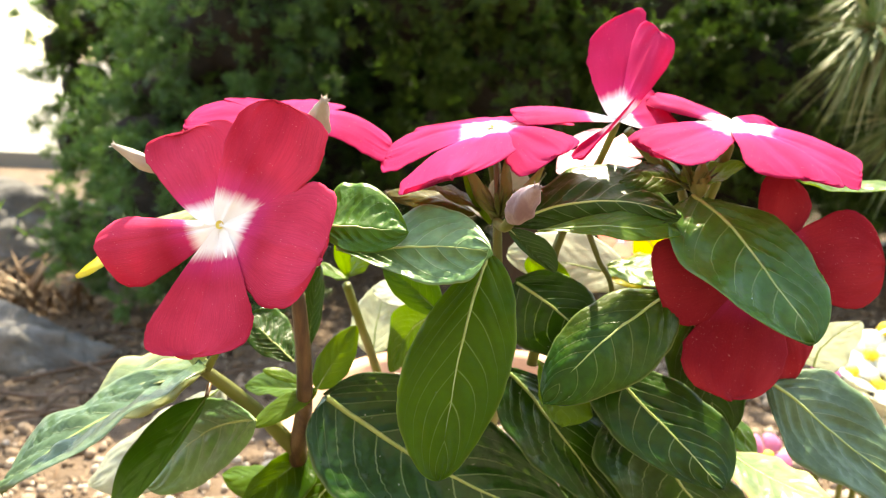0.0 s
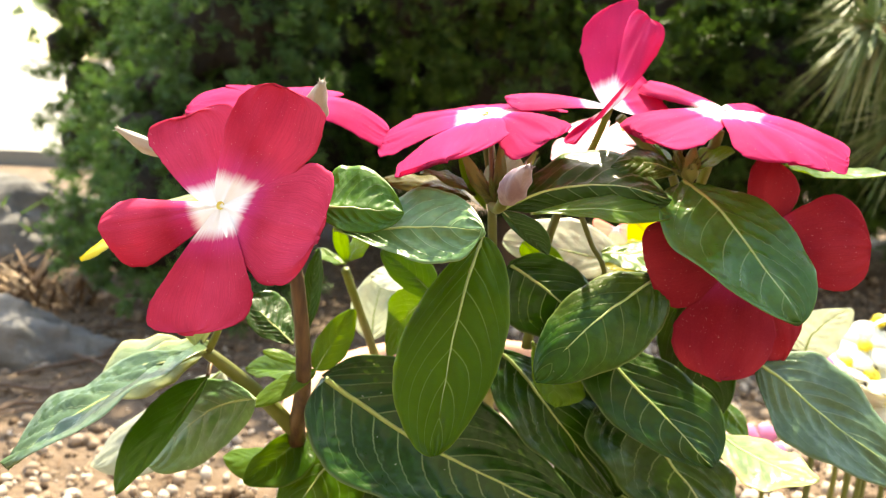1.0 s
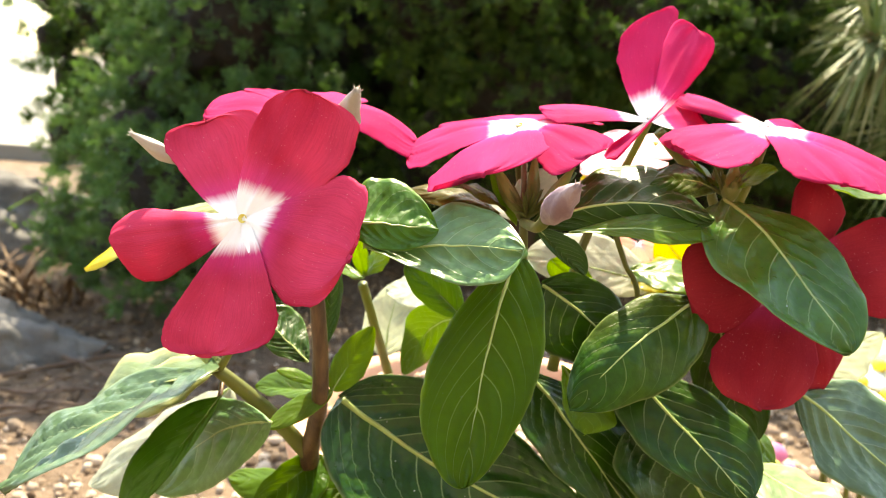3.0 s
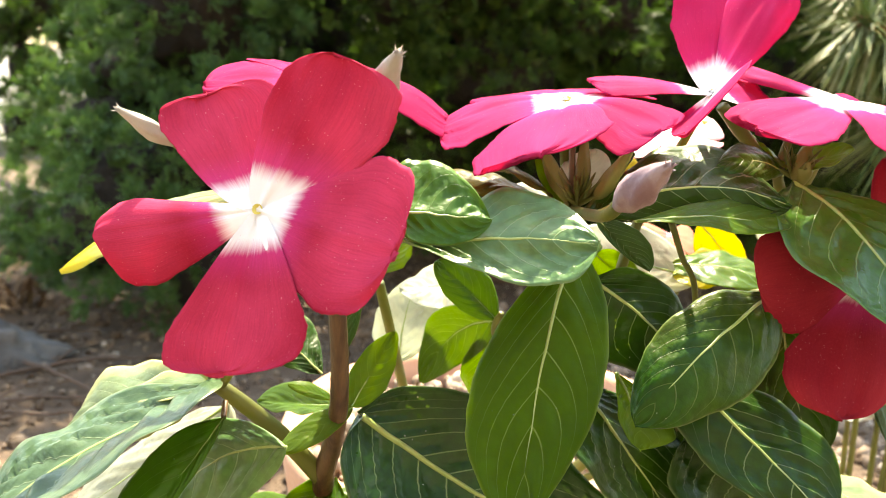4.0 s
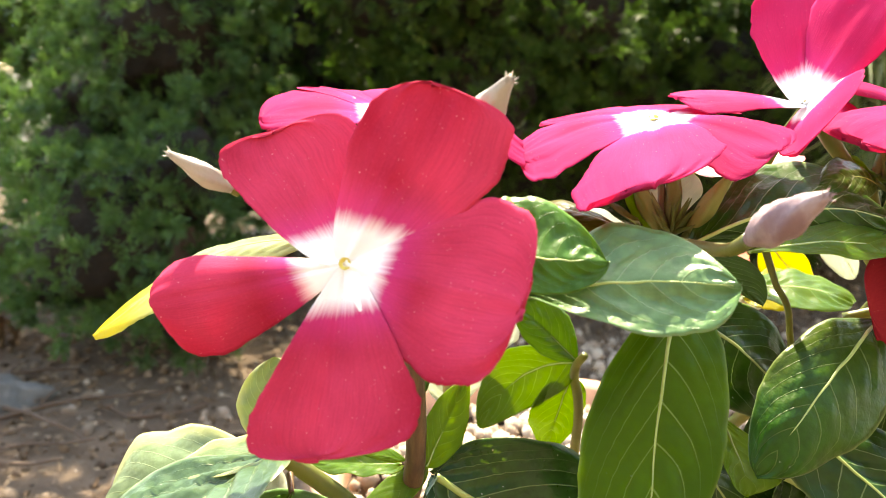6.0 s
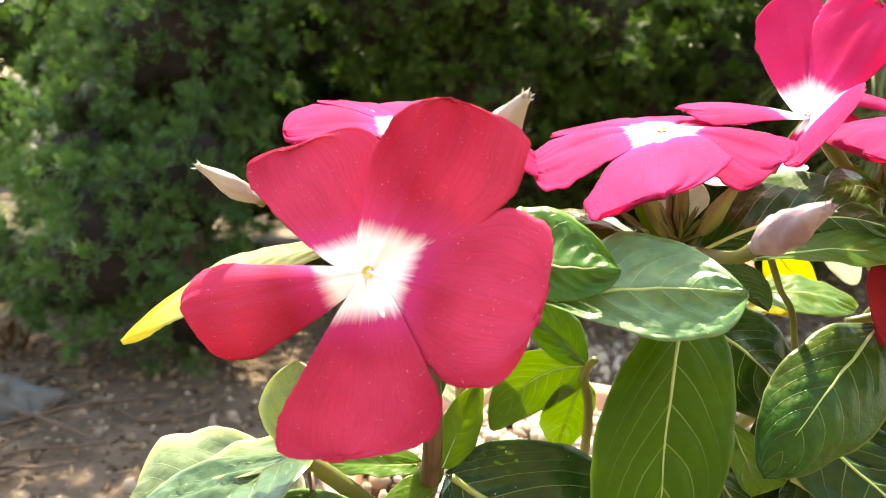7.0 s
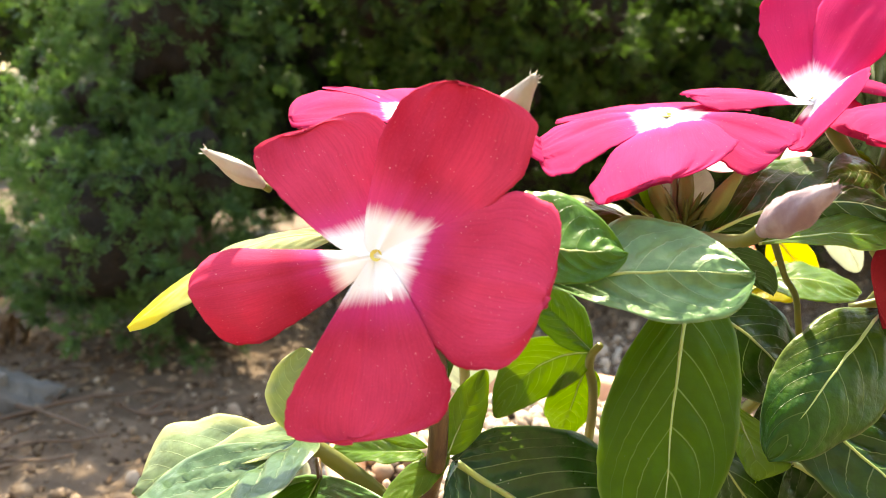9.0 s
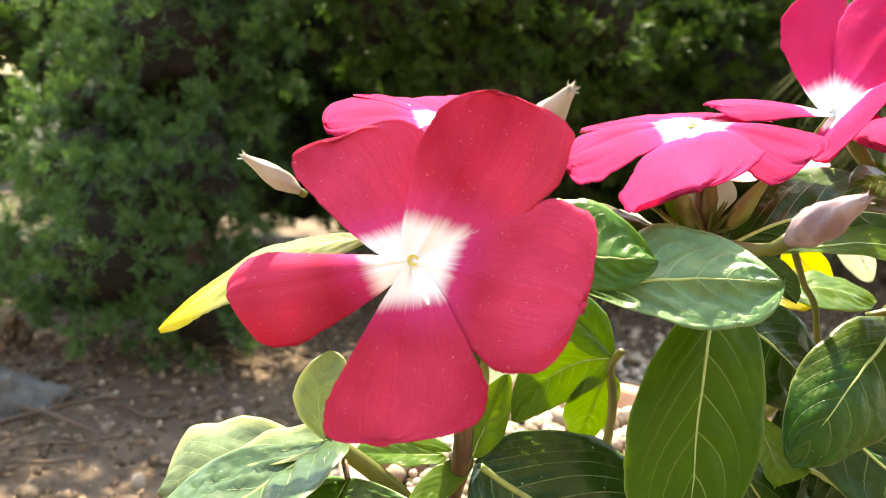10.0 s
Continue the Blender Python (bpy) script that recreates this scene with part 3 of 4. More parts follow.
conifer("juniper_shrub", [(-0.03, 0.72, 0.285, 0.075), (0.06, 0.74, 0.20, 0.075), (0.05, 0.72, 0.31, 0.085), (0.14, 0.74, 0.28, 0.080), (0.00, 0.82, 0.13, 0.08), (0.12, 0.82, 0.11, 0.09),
                          (0.20, 0.80, 0.20, 0.09), (-0.01, 0.78, 0.40, 0.09)], 1.0, 12, CONIFER_SHADED, 0.0165, "dark green juniper shrub, shade and sunlit tips put into its colour")
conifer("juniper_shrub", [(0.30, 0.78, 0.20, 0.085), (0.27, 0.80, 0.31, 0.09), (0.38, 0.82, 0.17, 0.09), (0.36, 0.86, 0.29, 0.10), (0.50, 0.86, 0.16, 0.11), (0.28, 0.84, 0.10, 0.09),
                          (0.50, 0.92, 0.28, 0.11)], 1.0, 13, CONIFER_SHADED, 0.0165, "dark green juniper shrub, shade and yellowish lit tips put into its colour")
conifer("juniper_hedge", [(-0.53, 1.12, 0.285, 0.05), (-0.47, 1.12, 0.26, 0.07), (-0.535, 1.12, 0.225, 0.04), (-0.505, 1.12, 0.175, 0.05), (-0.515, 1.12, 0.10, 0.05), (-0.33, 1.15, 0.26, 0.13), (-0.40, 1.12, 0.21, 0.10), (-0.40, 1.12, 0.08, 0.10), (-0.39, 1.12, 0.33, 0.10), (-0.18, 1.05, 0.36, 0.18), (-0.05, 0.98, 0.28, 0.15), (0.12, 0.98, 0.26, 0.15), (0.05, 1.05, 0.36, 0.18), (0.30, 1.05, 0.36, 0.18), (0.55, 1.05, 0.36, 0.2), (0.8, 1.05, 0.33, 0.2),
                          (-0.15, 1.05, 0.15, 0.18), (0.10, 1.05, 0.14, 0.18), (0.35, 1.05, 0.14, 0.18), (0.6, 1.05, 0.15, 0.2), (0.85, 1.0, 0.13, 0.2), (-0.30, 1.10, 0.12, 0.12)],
        0.5, 14, CONIFER_SHADED, 0.024, "hedge of juniper painted dark as shaded, behind the bed")


# ---- pot ----
POT = Vector((0.012, 0.290, 0.0))


def pot():
    outer = [(0.048, 0.0), (0.051, 0.003), (0.061, 0.062), (0.062, 0.066), (0.068, 0.068), (0.0695, 0.071), (0.0722, 0.087), (0.0712, 0.0895), (0.0665, 0.0902), (0.0640, 0.0885), (0.062, 0.078), (0.060, 0.068),
             (0.047, 0.016), (0.02, 0.012)]
    thing = new("flower_pot")
    thing.location = POT
    bpy.context.view_layer.update()
    part("body", lathe(outer, 96, POT), TERRACOTTA, thing)
    part("soil", lathe([(0.0595, 0.068), (0.0616, 0.076), (0.04, 0.079), (0.002, 0.080)], 48, POT, 0.0), SOIL, thing, "dark potting soil")
    return tagged(thing, "terracotta flower pot filled with gravel-covered soil", "pot")


pot()
spots = []
for _ in range(900):
    a, r = rng.uniform(0, 6.283), 0.0605 * math.sqrt(rng.random())
    s = rng.choice((0.0016, 0.0022, 0.003, 0.0042))
    spots.append((POT.x + r * math.cos(a), POT.y + r * math.sin(a), 0.0795 + s * rng.uniform(0.2, 0.9), s))
tagged(pebbles("pot_gravel", spots, GRAVEL, 8), "pale beige gravel covering the soil in the pot", "gravel", kind="stuff")

# ---- the periwinkle plant ----
plant = new("periwinkle_plant")
plant.location = (POT.x, POT.y, 0.080)
bpy.context.view_layer.update()
tagged(plant, "periwinkle with crimson white-eyed flowers and glossy green leaves", "flowering plant")

LEAF_KINDS = {'green': (MATURE, ""), 'dark': (DARK, "deep green leaf, some shade put into its colour"), 'glossy': (GLOSSY, "broad glossy deep green leaf, some shade put into its colour"), 'bronze': (BRONZE, "green leaf flushed with bronze"), 'lime': (YOUNG, "young light green leaf"),
              'yellow': (BACKLIT_YELLOW, "yellow leaf, backlight put into its colour"), 'pale': (PALE, "pale cream-green leaf, sun sheen put into its colour"), 'paledark': (GREYGREEN, "grey-green leaf, sky sheen put into its colour"), 'cream': (CREAM, "leaf painted cream for sun glare and backlight"), 'paleleft': (SATIN, "satin grey-green leaf, part of its sheen put into the colour"), 'sheen': (SHEEN, "bright green leaf with a soft sheen"), 'turning': (TURNING, "cream-green leaf turning yellow towards its torn tip"), 'olive': (OLIVE, "small olive-brown leaf"), 'greenbronze': (GREENBRONZE, "green leaf flushed with bronze")}


def leaf(B, M, T, L, R, kind):
    """One leaf with its raised midrib; places in millimetres."""
    B, M, T, L, R = (mm(p) for p in (B, M, T, L, R))
    width = (L - R).length
    seed = B.x * 977 + T.z * 331
    quilt = {'glossy': 0.055, 'paledark': 0.050, 'sheen': 0.050, 'green': 0.042, 'greenbronze': 0.055, 'dark': 0.050, 'bronze': 0.036, 'pale': 0.018, 'paleleft': 0.05}.get(kind, 0.034)
    ribs = {'glossy': 10.0, 'dark': 8.5, 'paledark': 7.0, 'lime': 6.0}.get(kind, 7.5)

    def vein(u, v):
        """How many side veins lie before this place, counted along the blade; they arch towards the tip."""
        a, hand = abs(v), 1.0 if v > 0 else -1.0
        stray = min(1.0, 0.35 + a) * 0.34 * noise.noise(Vector((u * 4.5, seed, a * 0.8))) + min(1.0, a * 1.5) * 0.22 * hand
        return (u ** 0.92 - 0.24 * a - 0.26 * a ** 3) * ribs + stray, a

    def relief(u, v):
        a = abs(v)
        puff = abs(math.sin(math.pi * (vein(u, v)[0] - 0.5))) ** 0.8
        swell = 0.65 + 0.8 * noise.noise(Vector((u * 6, v * 3, seed + 11)))
        return width * (quilt * puff * swell * min(1, a * 4) * (1 - a ** 4) + 0.045 * noise.noise(Vector((u * 2.3 + seed, v * 1.4, seed))) + 0.075 * a * a * noise.noise(Vector((u * 5 + seed, v * 0.6, 7))))

    def outline(u, peak):
        torn = 0.22 * u if kind == 'turning' else 0.0
        return leaf_profile(u, peak) * (1 + torn * noise.noise(Vector((u * 23.0, seed, 6.0))) + 0.07 * noise.noise(Vector((u * 5.0, seed, 3.0))) + 0.02 * noise.noise(Vector((u * 17.0, seed, 9.0))))

    me, k = sheet(B, M, T, L, R, outline, 0.36, 0.62, 84, 22, 1.25, relief, 0.00028, None, vein)
    mat, label = LEAF_KINDS[kind]
    blade = link("leaf", me, mat, plant, label)
    pts, rad = [], []
    for i in range(12):
        u = i / 11 * 0.97
        pts.append(quad(B, M, T, u) + k * (relief(u, 0.0)) + (L - R) * (0.022 * math.sin(math.pi * u) * noise.noise(Vector((i * 1.7, seed, 2)))))
        rad.append(width * 0.018 * (1 - 0.88 * u) + 0.00005)
    part("midrib", tube_mesh(pts, rad, 8), MIDRIB, blade, "pale green midrib")
    return blade


def flower(centre, normal, label):
    """The tube and yellow throat of a flower; the petals are added to it."""
    c, n = mm(centre), Vector(normal).normalized()
    tube = part("flower", tube_mesh([c - n * 0.0035, c - n * 0.010, c - n * 0.020], [0.0012, 0.0015, 0.0011], 10), GREEN_STEM, plant, label)
    bm = bmesh.new()
    made = bmesh.ops.create_circle(bm, segments=14, radius=0.00085)
    inner = bmesh.ops.create_circle(bm, segments=14, radius=0.00012)
    for v in inner["verts"]:
        v.co.z -= 0.0008
    bm.edges.ensure_lookup_table()
    bmesh.ops.bridge_loops(bm, edges=bm.edges[:])
    turn = n.to_track_quat('Z', 'Y').to_matrix().to_4x4()
    bmesh.ops.transform(bm, matrix=Matrix.Translation(c + n * 0.0005) @ turn, verts=bm.verts[:])
    part("throat", bm, THROAT, tube, "yellow throat")
    return tube, n


def petal(flower_parts, order, B, M, T, L, R, mat, wave=0.04, blunt=2.6, skew=0.0, claw=0.64):
    tube, n = flower_parts
    B, M, T, L, R = (mm(p) for p in (B, M, T, L, R))
    lift = n * (0.00012 * order - 0.0003)
    size = (L - R).length
    seed = B.x * 911 + T.x * 577 + T.z * 313

    def relief(u, v):
        a = abs(v)
        return size * (0.05 * (u * u) * noise.noise(Vector((u * 2.0 + seed, v * 1.5, seed))) + 0.020 * u ** 3 * noise.noise(Vector((u * 3 + seed, v * 4, 2.0))) + 0.006 * u * u * noise.noise(Vector((u * 5 + seed, v * 6, 4.0))) - 0.020 * math.exp(-(v * 7) ** 2) * (1 - u) ** 0.6)

    def ragged(u, peak):
        return petal_profile(u, peak, blunt, claw) * (1 + wave * u * noise.noise(Vector((u * 14, seed, 0))) + 0.7 * wave * u ** 2 * noise.noise(Vector((u * 55, seed, 5))))

    def frill(u, v):
        return skew * v * u ** 3 + wave * 0.70 * u ** 4 * (1 - 0.7 * u ** 8) * (noise.noise(Vector((v * 3.0 + seed, 1.0, seed))) + 0.8 * noise.noise(Vector((v * 8.0, seed, 4.0))) + 0.6 * noise.noise(Vector((v * 19.0, seed, 8.0))) + 0.3 * noise.noise(Vector((v * 31.0, seed, 12.0))))

    me, k = sheet(B + lift, M + lift, T + lift, L + lift, R + lift, ragged, 0.5, 0.82, 64, 40, 2.0, relief, 0.00022, frill)
    return link("petal", me, mat, tube)


def bud(base, tip, radius, mat, label, twist=0.6, blunt=1.35):
    """A closed bud: a pointed spindle with spiral folds and a ragged tip, in a green calyx."""
    a, b = mm(base), mm(tip)
    d = b - a
    turn = d.to_track_quat('Z', 'Y').to_matrix()
    bm = bmesh.new()
    rings = []
    for i in range(19):
        t = i / 18
        r = radius * 0.001 * (0.38 + 0.62 * math.sin(math.pi / 2 * t / 0.38) if t < 0.38 else 1 - 0.78 * ((t - 0.38) / 0.62) ** blunt)
        ring = []
        for s in range(20):
            ang = 2 * math.pi * s / 20
            fold = 1 + 0.13 * math.sin(5 * (ang + twist * t * 3)) * math.sin(math.pi * t) + 0.10 * (t > 0.93) * math.sin(ang * 7)
            ring.append(bm.verts.new(a + turn @ Vector((r * fold * math.cos(ang), r * fold * math.sin(ang), d.length * (t + 0.03 * (t > 0.97) * math.sin(ang * 5))))))
        rings.append(ring)
    for p, q in zip(rings, rings[1:]):
        for s in range(20):
            bm.faces.new((p[s], p[(s + 1) % 20], q[(s + 1) % 20], q[s]))
    bm.faces.new(rings[0][::-1]), bm.faces.new(rings[-1])
    for s in range(6):
        ang = s * 1.05
        root = a + d * 0.97 + turn @ Vector((math.cos(ang), math.sin(ang), 0)) * radius * 0.00022
        end = root + d.normalized() * 0.0009 + turn @ Vector((math.cos(ang), math.sin(ang), 0)) * 0.0006
        w = turn @ Vector((-math.sin(ang), math.cos(ang), 0)) * 0.00022
        bm.faces.new([bm.verts.new(p) for p in (root - w, root + w, end)])
    head = part("bud", bm, mat, plant, label)
    part("calyx", tube_mesh([a - d * 0.12, a - d * 0.05, a + d * 0.08], [radius * 0.00035, radius * 0.00042, radius * 0.0003], 8), GREEN_STEM, head, "green calyx tube")
    return head


def stem(points, radii, mat, label=""):
    return part("stem", tube_mesh([mm(p) for p in points], [r * 0.001 for r in radii], 12), mat, plant, label)


bloom = flower((-46.3, 166.0, 180.9), (-0.21, -1, 0.28), "open crimson flower with a white eye and yellow throat")
petal(bloom, 0, (-46.3, 166.2, 180.8), (-51.6, 172.2, 189.3), (-57.0, 178.0, 197.6), (-63.0, 173.6, 191.2), (-44.6, 174.0, 198.4), CRIMSON, 0.045, 3.2, -0.03, 0.46)
petal(bloom, 1, (-46.3, 166.2, 180.8), (-40.3, 165.6, 192.8), (-35.2, 165.2, 204.8), (-45.8, 168.2, 197.0), (-26.9, 161.2, 192.6), CRIMSON, 0.045, 3.5, 0.02, 0.50)
petal(bloom, 2, (-46.3, 166.2, 180.8), (-35.8, 159.4, 179.4), (-25.0, 152.6, 178.4), (-27.6, 161.4, 190.6), (-36.2, 153.8, 168.9), CRIMSON, 0.045, 3.2, 0.0, 0.60)
petal(bloom, 3, (-46.3, 166.2, 180.8), (-48.0, 161.3, 169.2), (-49.8, 157.0, 157.6), (-58.6, 158.2, 162.6), (-37.0, 152.6, 166.8), CRIMSON, 0.045, 3.2, 0.0, 0.84)
petal(bloom, 4, (-46.3, 166.2, 180.8), (-59.7, 168.7, 177.5), (-73.1, 171.2, 174.2), (-67.8, 175.0, 180.0), (-62.6, 170.3, 166.8), CRIMSON, 0.045, 3.1, 0.03, 0.84)

bloom = flower((6.2, 196.6, 199.2), (-0.15, -0.35, 0.9), "magenta-pink flower lying open to the sky")
petal(bloom, 0, (6.2, 196.6, 199.2), (2.2, 184.5, 197.0), (-2.2, 171.8, 191.3), (-11.8, 180.5, 190.3), (9.6, 175.0, 196.0), MAGENTA, 0.085, 3.0, -0.17)
petal(bloom, 1, (6.2, 196.6, 199.2), (-5.2, 196.6, 198.3), (-17.4, 195.4, 193.0), (-11.5, 203.4, 197.0), (-12.8, 185.0, 191.2), MAGENTA, 0.10, 3.2)
petal(bloom, 2, (6.2, 196.6, 199.2), (12.8, 187.5, 198.9), (19.0, 177.5, 195.6), (10.0, 178.0, 191.9), (23.0, 184.5, 199.0), MAGENTA, 0.085, 3.2)
petal(bloom, 3, (6.2, 196.6, 199.2), (14.4, 205.0, 201.0), (22.6, 213.5, 200.8), (24.1, 202.7, 200.2), (7.8, 220.7, 200.3), MAGENTA, 0.06, 3.4)
petal(bloom, 4, (6.2, 196.6, 199.2), (-0.4, 205.0, 199.5), (-9.0, 210.5, 197.8), (-8.4, 205.4, 197.5), (5.7, 217.8, 200.0), MAGENTA, 0.06, 3.4)

bloom = flower((35.3, 199.7, 202.0), (-0.6, -0.2, 0.55), "magenta-pink flower with upright petals")
petal(bloom, 0, (35.3, 199.7, 202.0), (36.5, 206.3, 214.3), (37.8, 213.0, 226.6), (28.6, 210.0, 215.0), (41.8, 210.0, 221.7), MAGENTA, 0.06, 3.4)
petal(bloom, 1, (35.3, 199.7, 202.0), (37.6, 194.3, 211.7), (39.9, 188.8, 221.3), (38.4, 207.0, 219.9), (40.8, 184.2, 213.5), MAGENTA, 0.06, 3.4)
petal(bloom, 2, (35.3, 199.7, 202.0), (30.1, 191.3, 198.5), (25.0, 183.0, 195.0), (26.0, 190.0, 197.5), (36.0, 185.0, 208.5), MAGENTA, 0.06, 3.4)
petal(bloom, 3, (35.3, 199.7, 202.0), (23.1, 199.6, 203.7), (11.0, 199.5, 203.1), (19.0, 207.0, 203.8), (19.5, 191.0, 201.0), MAGENTA, 0.11, 4.0)
petal(bloom, 4, (35.3, 199.7, 202.0), (42.6, 206.8, 203.0), (50.0, 214.0, 204.0), (42.0, 216.0, 210.0), (50.0, 205.0, 199.0), MAGENTA, 0.06, 3.4)

bloom = flower((62.5, 201.5, 200.6), (0.1, -0.35, 0.9), "wide magenta-pink flower lying open to the sky")
petal(bloom, 0, (62.4, 201.5, 202.0), (52.2, 195.6, 200.2), (41.0, 190.5, 196.3), (41.5, 200.0, 200.9), (53.0, 183.4, 195.8), MAGENTA, 0.06, 4.2)
petal(bloom, 1, (62.4, 201.5, 202.0), (66.5, 190.0, 198.8), (70.0, 179.5, 192.8), (58.5, 181.3, 195.4), (80.0, 184.5, 193.0), MAGENTA, 0.06, 4.2)
petal(bloom, 2, (62.4, 201.5, 202.0), (75.5, 197.5, 198.8), (89.0, 194.0, 192.6), (79.5, 184.0, 191.6), (91.0, 207.0, 197.0), MAGENTA, 0.06, 4.0)
petal(bloom, 3, (62.4, 201.5, 202.0), (54.9, 208.0, 205.1), (47.4, 214.6, 208.2), (46.1, 207.7, 204.5), (61.9, 221.0, 204.8), MAGENTA, 0.06, 3.4)
petal(bloom, 4, (62.4, 201.5, 202.0), (73.0, 211.4, 200.1), (83.7, 221.4, 198.3), (73.7, 222.9, 203.1), (84.9, 207.7, 197.1), MAGENTA, 0.06, 3.4)

# The darker petal colour here carries the shade behind the leaf.
bloom = flower((65.0, 189.0, 170.0), (-0.1, -1, 0.2), "red flower with shade put into its petals, half hidden behind a leaf")
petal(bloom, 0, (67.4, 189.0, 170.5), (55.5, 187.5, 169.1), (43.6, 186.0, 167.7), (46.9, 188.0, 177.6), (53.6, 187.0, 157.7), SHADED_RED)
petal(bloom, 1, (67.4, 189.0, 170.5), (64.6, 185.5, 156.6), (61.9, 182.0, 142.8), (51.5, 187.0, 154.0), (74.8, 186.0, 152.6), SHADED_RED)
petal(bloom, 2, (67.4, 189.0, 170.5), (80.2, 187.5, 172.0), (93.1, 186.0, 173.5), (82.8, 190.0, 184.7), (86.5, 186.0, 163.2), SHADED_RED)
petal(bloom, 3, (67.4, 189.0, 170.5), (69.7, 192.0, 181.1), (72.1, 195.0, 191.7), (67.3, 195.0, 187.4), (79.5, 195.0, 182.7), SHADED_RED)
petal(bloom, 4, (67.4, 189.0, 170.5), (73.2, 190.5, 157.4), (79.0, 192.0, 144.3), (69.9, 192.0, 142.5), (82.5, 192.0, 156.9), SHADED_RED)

bloom = flower((-38.3, 190.0, 199.0), (-0.05, -0.25, 0.9), "magenta-pink flower behind the crimson one")
petal(bloom, 0, (-38.7, 190.0, 198.7), (-49.0, 189.0, 200.8), (-59.4, 188.1, 198.9), (-50.9, 202.3, 203.8), (-49.3, 182.0, 198.4), MAGENTA, 0.06, 3.4)
petal(bloom, 1, (-38.7, 190.0, 198.7), (-27.5, 194.5, 200.9), (-16.3, 199.0, 195.1), (-25.3, 207.0, 200.6), (-21.8, 188.0, 193.9), MAGENTA, 0.06, 3.4)
petal(bloom, 2, (-38.7, 190.0, 198.7), (-37.9, 199.5, 202.0), (-37.1, 209.0, 203.4), (-47.0, 208.0, 202.4), (-28.3, 209.0, 201.7), MAGENTA, 0.06, 3.4)
petal(bloom, 3, (-38.7, 190.0, 198.7), (-38.0, 180.0, 199.6), (-37.3, 170.0, 198.6), (-44.8, 178.0, 198.9), (-31.5, 174.0, 198.0), MAGENTA, 0.06, 3.4)
petal(bloom, 4, (-38.7, 190.0, 198.7), (-45.0, 199.5, 201.9), (-51.3, 209.0, 203.1), (-54.2, 200.0, 203.1), (-45.0, 211.0, 202.8), MAGENTA, 0.06, 3.4)

bloom = flower((44.0, 225.0, 195.0), (0, -0.2, 1), "pale blush flower in full sun")
petal(bloom, 0, (36.5, 225.0, 192.2), (30.8, 223.5, 190.0), (25.0, 222.0, 187.7), (28.0, 230.0, 192.2), (26.9, 210.0, 188.5), BLUSH)
petal(bloom, 1, (36.5, 225.0, 192.2), (37.2, 217.5, 190.9), (37.8, 210.0, 189.6), (29.3, 208.0, 188.8), (45.0, 215.0, 191.4), BLUSH)
petal(bloom, 2, (36.5, 225.0, 192.2), (42.9, 230.0, 193.9), (49.3, 235.0, 195.6), (48.1, 225.0, 191.2), (46.7, 245.0, 196.3), BLUSH)
petal(bloom, 3, (36.5, 225.0, 192.2), (36.4, 235.0, 194.0), (36.3, 245.0, 195.9), (44.7, 247.0, 196.0), (30.6, 238.0, 193.8), BLUSH)

bloom = flower((59.0, 262.0, 160.0), (0, -0.4, 0.8), "fading salmon-pink flower")
petal(bloom, 0, (52.3, 262.0, 161.7), (48.8, 262.0, 162.0), (45.2, 262.0, 162.3), (47.0, 268.0, 163.9), (47.0, 256.0, 158.3), SALMON)
petal(bloom, 1, (52.3, 262.0, 161.7), (55.9, 262.0, 161.4), (59.5, 262.0, 161.0), (58.4, 270.0, 163.4), (55.3, 254.0, 158.2), SALMON)
petal(bloom, 2, (52.3, 262.0, 161.7), (50.8, 256.0, 160.3), (49.3, 250.0, 158.9), (46.6, 254.0, 158.7), (54.4, 254.0, 158.1), SALMON)

leaf((-28.4, 166.0, 181.7), (-19.3, 166.0, 181.4), (-10.2, 166.0, 181.1), (-21.3, 173.7, 189.1), (-18.9, 163.9, 176.9), 'sheen')
leaf((-24.0, 166.0, 177.2), (-8.2, 165.6, 178.1), (5.4, 158.2, 179.7), (-5.3, 174.0, 185.0), (-3.5, 158.4, 172.5), 'paledark')
leaf((6.4, 180.0, 174.0), (1.0, 172.1, 155.0), (-2.3, 163.0, 130.6), (-11.0, 170.5, 150.5), (11.8, 170.5, 155.0), 'green')
leaf((-30.3, 196.7, 133.1), (-0.6, 199.0, 112.9), (35.3, 196.0, 98.3), (1.2, 207.0, 130.1), (-21.5, 184.0, 110.8), 'glossy')
leaf((48.0, 190.5, 164.0), (31.5, 178.5, 156.0), (19.0, 173.5, 144.0), (26.0, 183.0, 160.5), (42.5, 178.5, 149.8), 'bronze')
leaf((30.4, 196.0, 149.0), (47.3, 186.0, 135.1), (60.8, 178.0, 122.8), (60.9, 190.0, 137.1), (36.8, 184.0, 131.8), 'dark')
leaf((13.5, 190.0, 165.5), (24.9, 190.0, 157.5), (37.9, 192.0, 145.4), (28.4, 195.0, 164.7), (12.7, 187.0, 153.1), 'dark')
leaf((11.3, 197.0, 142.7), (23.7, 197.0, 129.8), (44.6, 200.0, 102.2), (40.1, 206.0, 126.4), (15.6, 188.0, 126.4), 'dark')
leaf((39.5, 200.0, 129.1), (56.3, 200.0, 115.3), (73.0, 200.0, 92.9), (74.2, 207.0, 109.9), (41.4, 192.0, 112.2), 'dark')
leaf((53.1, 197.4, 185.6), (63.6, 184.0, 175.6), (72.5, 170.0, 160.5), (75.1, 186.0, 177.9), (47.2, 178.0, 173.7), 'greenbronze')
leaf((10.1, 187.1, 178.7), (28.5, 185.7, 185.3), (47.8, 186.5, 182.4), (31.4, 198.5, 192.0), (31.4, 185.8, 178.7), 'dark')
